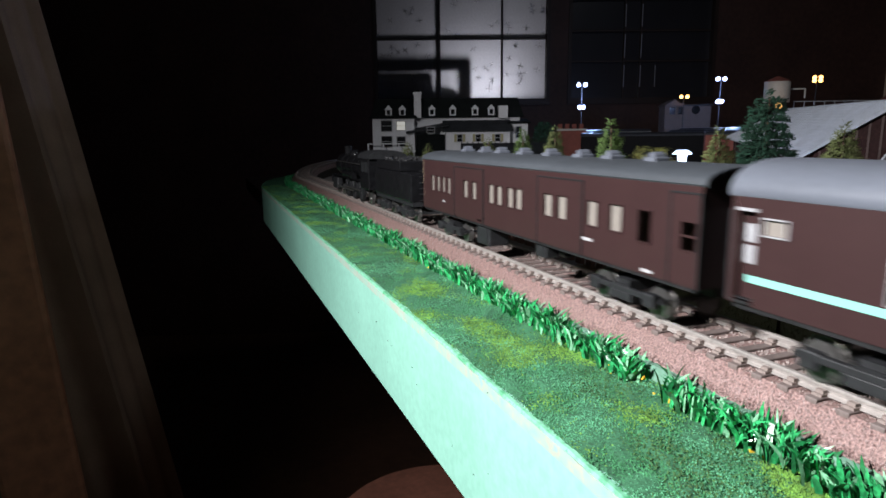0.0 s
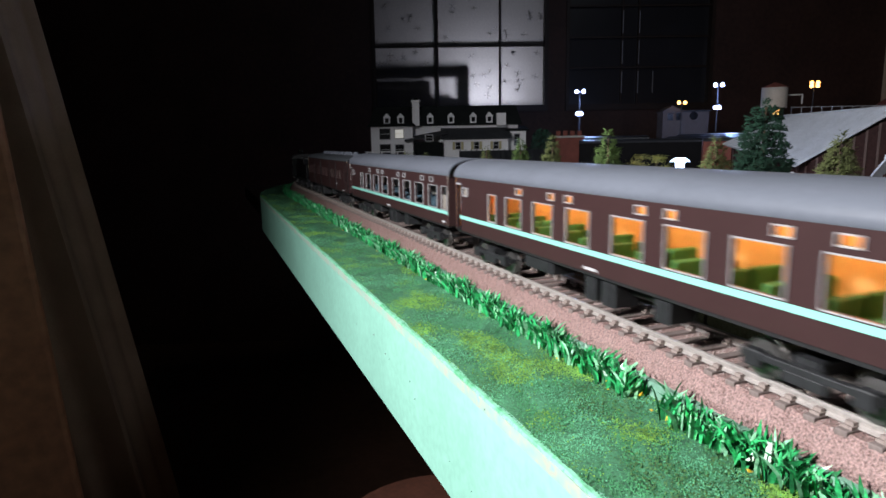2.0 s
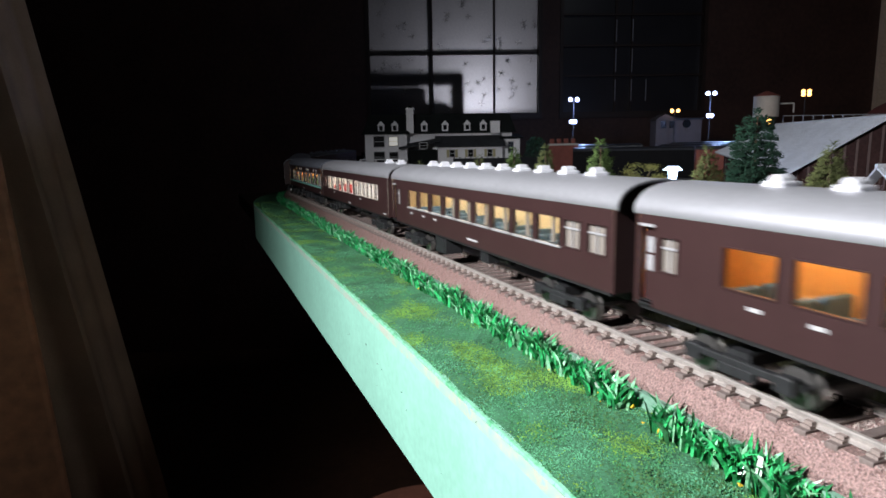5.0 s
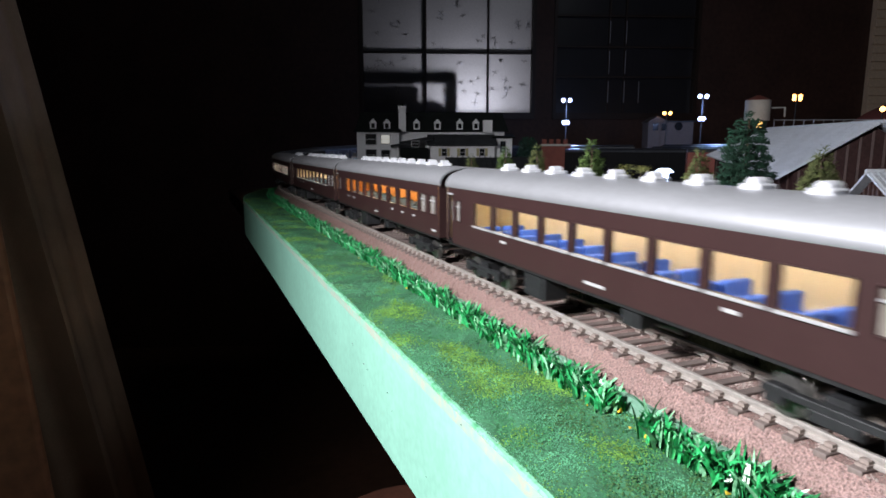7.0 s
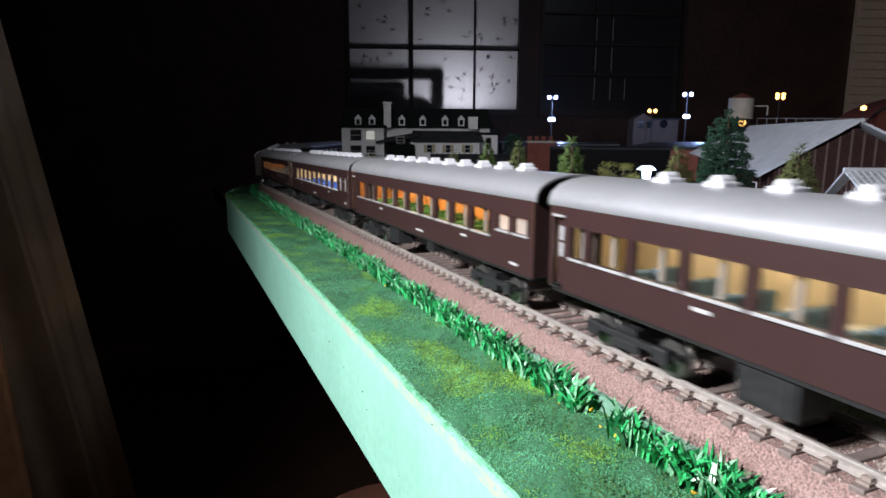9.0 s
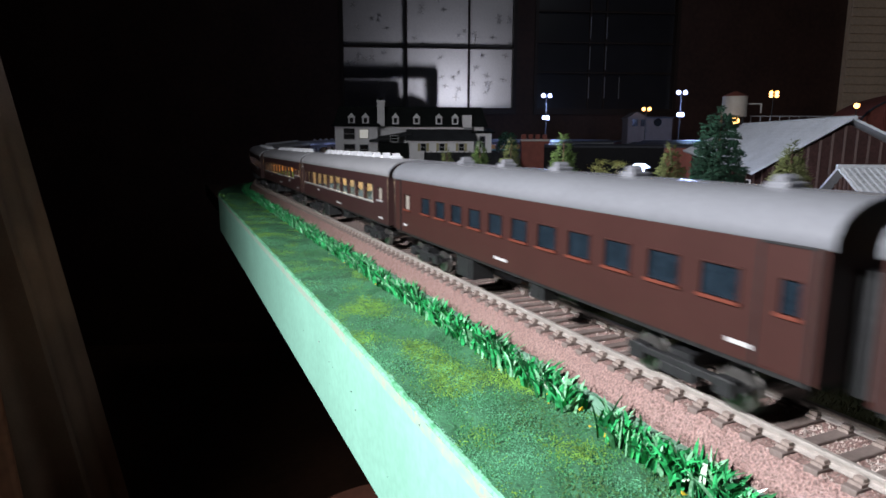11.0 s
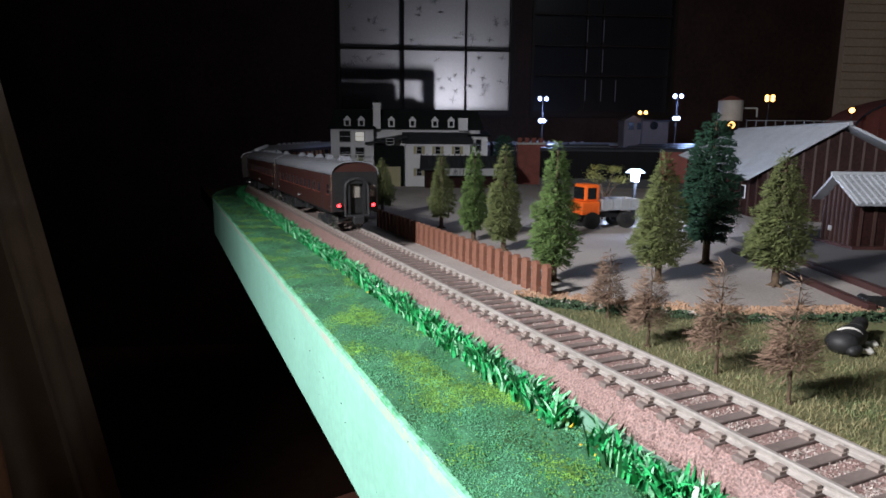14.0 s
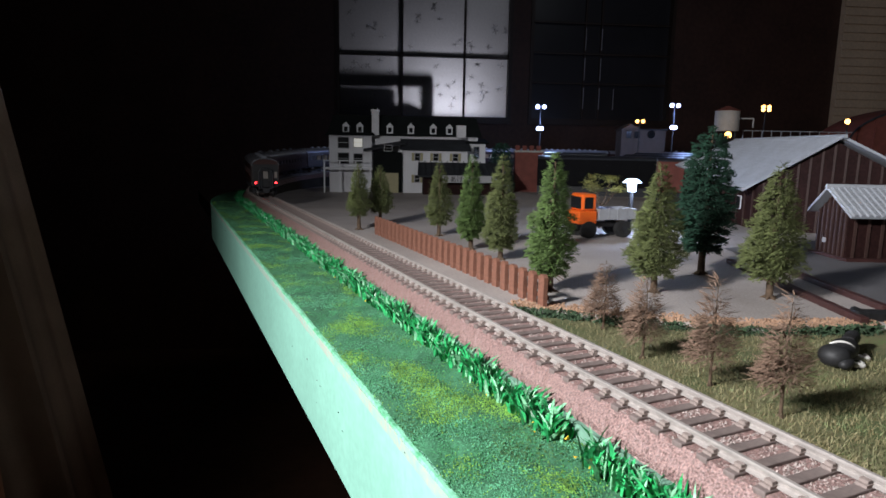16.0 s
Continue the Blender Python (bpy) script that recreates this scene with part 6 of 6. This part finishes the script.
def house_window(x, z, w=0.010, h=0.016, y=0.0, shutters=True, lit=False):
    f = part("window", boxed(x - w / 2 - 0.0012, x + w / 2 + 0.0012, y - 0.0016, y + 0.001, z - h / 2 - 0.0012, z + h / 2 + 0.0012), WHITE, ho, "white framed window")
    part("pane", boxed(x - w / 2, x + w / 2, y - 0.0020, y - 0.0012, z - h / 2, z + h / 2), LIT_PANE if lit else DARKGLASS, f)
    part("crossbar", boxed(x - w / 2, x + w / 2, y - 0.0024, y - 0.0015, z - 0.0004, z + 0.0004), WHITE, f)
    if shutters:
        for s_ in (-1, 1):
            xs = x + s_ * (w / 2 + 0.0038)
            part("shutter", boxed(xs - 0.0024, xs + 0.0024, y - 0.0020, y + 0.0005, z - h / 2 - 0.001, z + h / 2 + 0.001), CREAM_PAINT, f, "cream shutter")


def hip_roof(x0, x1, y0, y1, z0, z1, inset, mat, name="roof"):
    bm = bmesh.new()
    lo = [bm.verts.new(p) for p in ((x0, y0, z0), (x1, y0, z0), (x1, y1, z0), (x0, y1, z0))]
    hi = [bm.verts.new(p) for p in ((x0 + inset, y0 + inset, z1), (x1 - inset, y0 + inset, z1), (x1 - inset, y1 - inset, z1), (x0 + inset, y1 - inset, z1))]
    bm.faces.new(lo)
    bm.faces.new(hi)
    for i in range(4):
        bm.faces.new((lo[i], lo[(i + 1) % 4], hi[(i + 1) % 4], hi[i]))
    bmesh.ops.recalc_face_normals(bm, faces=bm.faces)
    return part(name, bm, mat, ho)


house_block(-0.183, 0.108, 0.012, 0.10, 0.111)
hip_roof(-0.189, 0.116, 0.004, 0.108, 0.110, 0.148, 0.012, SLATE)
house_block(-0.183, -0.102, -0.010, 0.012, 0.110)
hip_roof(-0.190, -0.095, -0.018, 0.02, 0.109, 0.115, 0.004, SLATE)
bm = boxed(-0.102, -0.088, -0.006, 0.006, 0.110, 0.159)
box(bm, -0.1035, -0.0865, -0.0075, 0.0075, 0.155, 0.159)
part("chimney", bm, HOUSE_WHITE, ho)
part("chimney_pot", boxed(-0.099, -0.091, -0.003, 0.003, 0.159, 0.163), SLATE, ho)
part("chimney", boxed(0.064, 0.082, -0.004, 0.012, 0.108, 0.132), HOUSE_WHITE, ho)
for x in (-0.152, -0.125, -0.067, -0.026, 0.018, 0.050):
    yb = 0.004 if x < -0.1 else 0.006
    d = part("dormer", boxed(x - 0.0062, x + 0.0062, yb - 0.004, yb + 0.03, 0.114, 0.127), HOUSE_WHITE, ho)
    bm = bmesh.new()
    v = [bm.verts.new(p) for p in ((x - 0.0078, yb - 0.005, 0.1265), (x + 0.0078, yb - 0.005, 0.1265), (x, yb - 0.005, 0.135), (x - 0.0078, yb + 0.03, 0.1265), (x + 0.0078, yb + 0.03, 0.1265), (x, yb + 0.03, 0.135))]
    for fc in ((0, 1, 2), (3, 4, 5), (0, 2, 5, 3), (1, 2, 5, 4), (0, 1, 4, 3)):
        bm.faces.new([v[i] for i in fc])
    part("dormer_roof", bm, HOUSE_WHITE, d)
    part("pane", boxed(x - 0.0034, x + 0.0034, yb - 0.0048, yb - 0.0038, 0.1165, 0.1255), DARKGLASS, d)
house_window(-0.128, 0.095, 0.016, 0.016, -0.0105, False, True)
house_window(-0.128, 0.065, 0.016, 0.018, -0.0105, False)
house_window(-0.156, 0.095, 0.020, 0.020, -0.0105, False)
house_window(-0.156, 0.065, 0.020, 0.020, -0.0105, False)
# porch
part("porch_deck", boxed(-0.193, -0.100, -0.034, -0.010, 0.044, 0.048), HOUSE_WHITE, ho)
for x in (-0.191, -0.162, -0.132, -0.104):
    part("porch_post", boxed(x - 0.0014, x + 0.0014, -0.033, -0.030, 0.0, 0.062), HOUSE_WHITE, ho)
part("porch_rail", boxed(-0.193, -0.100, -0.0330, -0.0315, 0.060, 0.062), HOUSE_WHITE, ho)
# middle wing
house_block(-0.098, -0.044, -0.012, 0.012, 0.078, SLATE)
bm = bmesh.new()
v = [bm.verts.new(p) for p in ((-0.118, -0.024, 0.082), (-0.036, -0.024, 0.096), (-0.036, 0.014, 0.102), (-0.118, 0.014, 0.088))]
bm.faces.new(v)
wr = part("wing_roof", bm, GREYROOF, ho)
wr.modifiers.new("thick", "SOLIDIFY").thickness = 0.003
house_window(-0.070, 0.086, 0.014, 0.010, -0.025, False)
dr = part("garage_door", boxed(-0.088, -0.050, -0.0150, -0.012, 0.0, 0.038), CREAM_PAINT, ho, "cream garage door")
for k in range(3):
    part("panel", boxed(-0.086, -0.052, -0.0158, -0.0150, 0.003 + 0.012 * k, 0.012 + 0.012 * k), CREAM_PAINT, dr)
# right wing with shuttered windows
house_block(-0.041, 0.084, -0.020, 0.012, 0.086)
bm = bmesh.new()
v = [bm.verts.new(p) for p in ((-0.048, -0.028, 0.085), (0.090, -0.028, 0.085), (0.088, 0.014, 0.106), (-0.046, 0.014, 0.106))]
bm.faces.new(v)
part("wing_roof", bm, GREYROOF, ho).modifiers.new("thick", "SOLIDIFY").thickness = 0.003
for x in (-0.014, 0.022, 0.060):
    house_window(x, 0.070, 0.009, 0.013, -0.0205)
house_window(-0.014, 0.028, 0.009, 0.013, -0.0205)
# end bay
house_block(0.086, 0.122, 0.0, 0.05, 0.100)
house_window(0.104, 0.080, 0.010, 0.022, -0.0005, False)
bm = bmesh.new()
v = [bm.verts.new(p) for p in ((0.082, -0.006, 0.100), (0.128, -0.006, 0.100), (0.128, 0.052, 0.108), (0.082, 0.052, 0.108))]
bm.faces.new(v)
part("bay_roof", bm, SLATE, ho).modifiers.new("thick", "SOLIDIFY").thickness = 0.003

# shop front with its sign
sp = thing("shop", "low grey-roofed shop with a white sign board", "shop", pose(0.34, 1.13, 0, 0, 0, -19))
part("wall", boxed(-0.004, 0.150, -0.060, -0.022, 0, 0.040), BARN, sp)
bm = bmesh.new()
v = [bm.verts.new(p) for p in ((-0.016, -0.076, 0.036), (0.158, -0.076, 0.036), (0.156, -0.021, 0.060), (-0.012, -0.021, 0.060))]
bm.faces.new(v)
part("roof", bm, GREYROOF, sp).modifiers.new("thick", "SOLIDIFY").thickness = 0.003
for k in range(16):
    bm = bmesh.new()
    tube(bm, (-0.012 + 0.011 * k, -0.076, 0.0380), (-0.010 + 0.0108 * k, -0.0215, 0.0620), 0.0009, n=6)
    part("roof_rib", bm, GREYROOF, sp)
bd = part("sign_board", boxed(0.030, 0.136, -0.081, -0.079, 0.0245, 0.0375), WHITE, sp, "white sign board with black characters")
tc = bpy.data.curves.new("sign_text", "FONT")
tc.body = "\u3042\u3051"
tc.size = 0.0125
tc.extrude = 0.0003
tc.materials.append(BLACK)
tx = new("sign_text", tc)
tx.parent = bd
tx.matrix_local = pose(0.044, -0.0815, 0.0262, 90, 0, 0)
for x0, x1 in ((0.033, 0.0355), (0.037, 0.0385), (0.122, 0.1245), (0.127, 0.1290)):
    part("sign_mark", boxed(x0, x1, -0.0816, -0.0809, 0.027, 0.035), BLACK, bd)

# dark bush beside the house
def bush(label, x, y, rx, h, n, mat, seed):
    rng = random.Random(seed)
    vs, fs = [], []
    for _ in range(n):
        a, f, u = rng.uniform(0, 6.28), rng.random(), rng.random() ** 0.4
        px, py, pz = math.cos(a) * rx * u * math.sqrt(1 - f * f * 0.9), math.sin(a) * rx * u * math.sqrt(1 - f * f * 0.9), h * f
        l = rng.uniform(0.002, 0.005)
        i = len(vs)
        vs += [(px, py, pz), (px + rng.uniform(-l, l), py + rng.uniform(-l, l), pz + rng.uniform(-l, l)), (px + rng.uniform(-l, l), py + rng.uniform(-l, l), pz + rng.uniform(-l, l))]
        fs.append((i, i + 1, i + 2))
    me = bpy.data.meshes.new("bush")
    me.from_pydata(vs, [], fs)
    me.materials.append(mat)
    ob = new("bush", me)
    ob.matrix_world = pose(x, y, 0)
    tagged(ob, label, "bush")


bush("dark green bush beside the white house", 0.505, 1.115, 0.032, 0.098, 2600, DEEP, 5)


# ---- what moves ----
# seconds, metres run by the joint before the first carriage
RUN = [(0.0, 0.379), (0.9, 0.5875), (1.5, 0.7165), (2.4, 0.9145), (3.5, 1.1475), (4.2, 1.2885), (6.4, 1.7315), (7.4, 1.9325), (8.4, 2.1325), (9.0, 2.2545), (11.4, 2.7455), (12.5, 2.9825), (13.2, 3.1325), (14.5, 3.3985), (16.0, 3.7145)]


def run(t):
    """Metres run at t seconds, eased between the times above."""
    ts, ss = [a for a, _ in RUN], [b for _, b in RUN]
    i = max(0, min(len(ts) - 2, sum(1 for a in ts if a <= t) - 1))
    def slope(k):
        a, b = max(0, k - 1), min(len(ts) - 1, k + 1)
        return (ss[b] - ss[a]) / (ts[b] - ts[a])
    d = ts[i + 1] - ts[i]
    u = (t - ts[i]) / d
    return ((2 * u ** 3 - 3 * u * u + 1) * ss[i] + (u ** 3 - 2 * u * u + u) * d * slope(i)
            + (3 * u * u - 2 * u ** 3) * ss[i + 1] + (u ** 3 - u * u) * d * slope(i + 1))


def ride(s, half):
    """Pose of a vehicle whose middle is s along the line and whose bogies are half to either side."""
    x0, y0, _ = track(s - half)
    x1, y1, _ = track(s + half)
    z0, z1 = rise(s - half), rise(s + half)
    turn = -math.degrees(math.atan2(x1 - x0, y1 - y0))
    return pose((x0 + x1) / 2, (y0 + y1) / 2, RAILTOP + (z0 + z1) / 2, math.degrees(math.atan2(z1 - z0, 2 * half)), 0, turn)


def motions():
    times = [0.25 * k for k in range(65)]
    vehicles = [(LOCO, 0.016 + 0.105 + 0.072, 0.045), (TENDER, 0.062, 0.028)]
    for i, car in enumerate(CARS):
        length = SPECS[i][1]["length"]
        middle = -PITCH * i - GAP / 2 - length / 2
        if i == 0:
            middle = -PITCH + GAP / 2 + length / 2
        vehicles.append((car, middle, length / 2 - 0.038))
    for ob, off, half in vehicles:
        walk(ob, [(t, ride(run(t) + off, half)) for t in times])
    fine = [k / 15 for k in range(241)]
    for wheel, y in DRIVERS:
        walk(wheel, [(t, pose(0, y, 0.0105, -math.degrees((run(t) - run(0)) / 0.0105))) for t in fine])


motions()
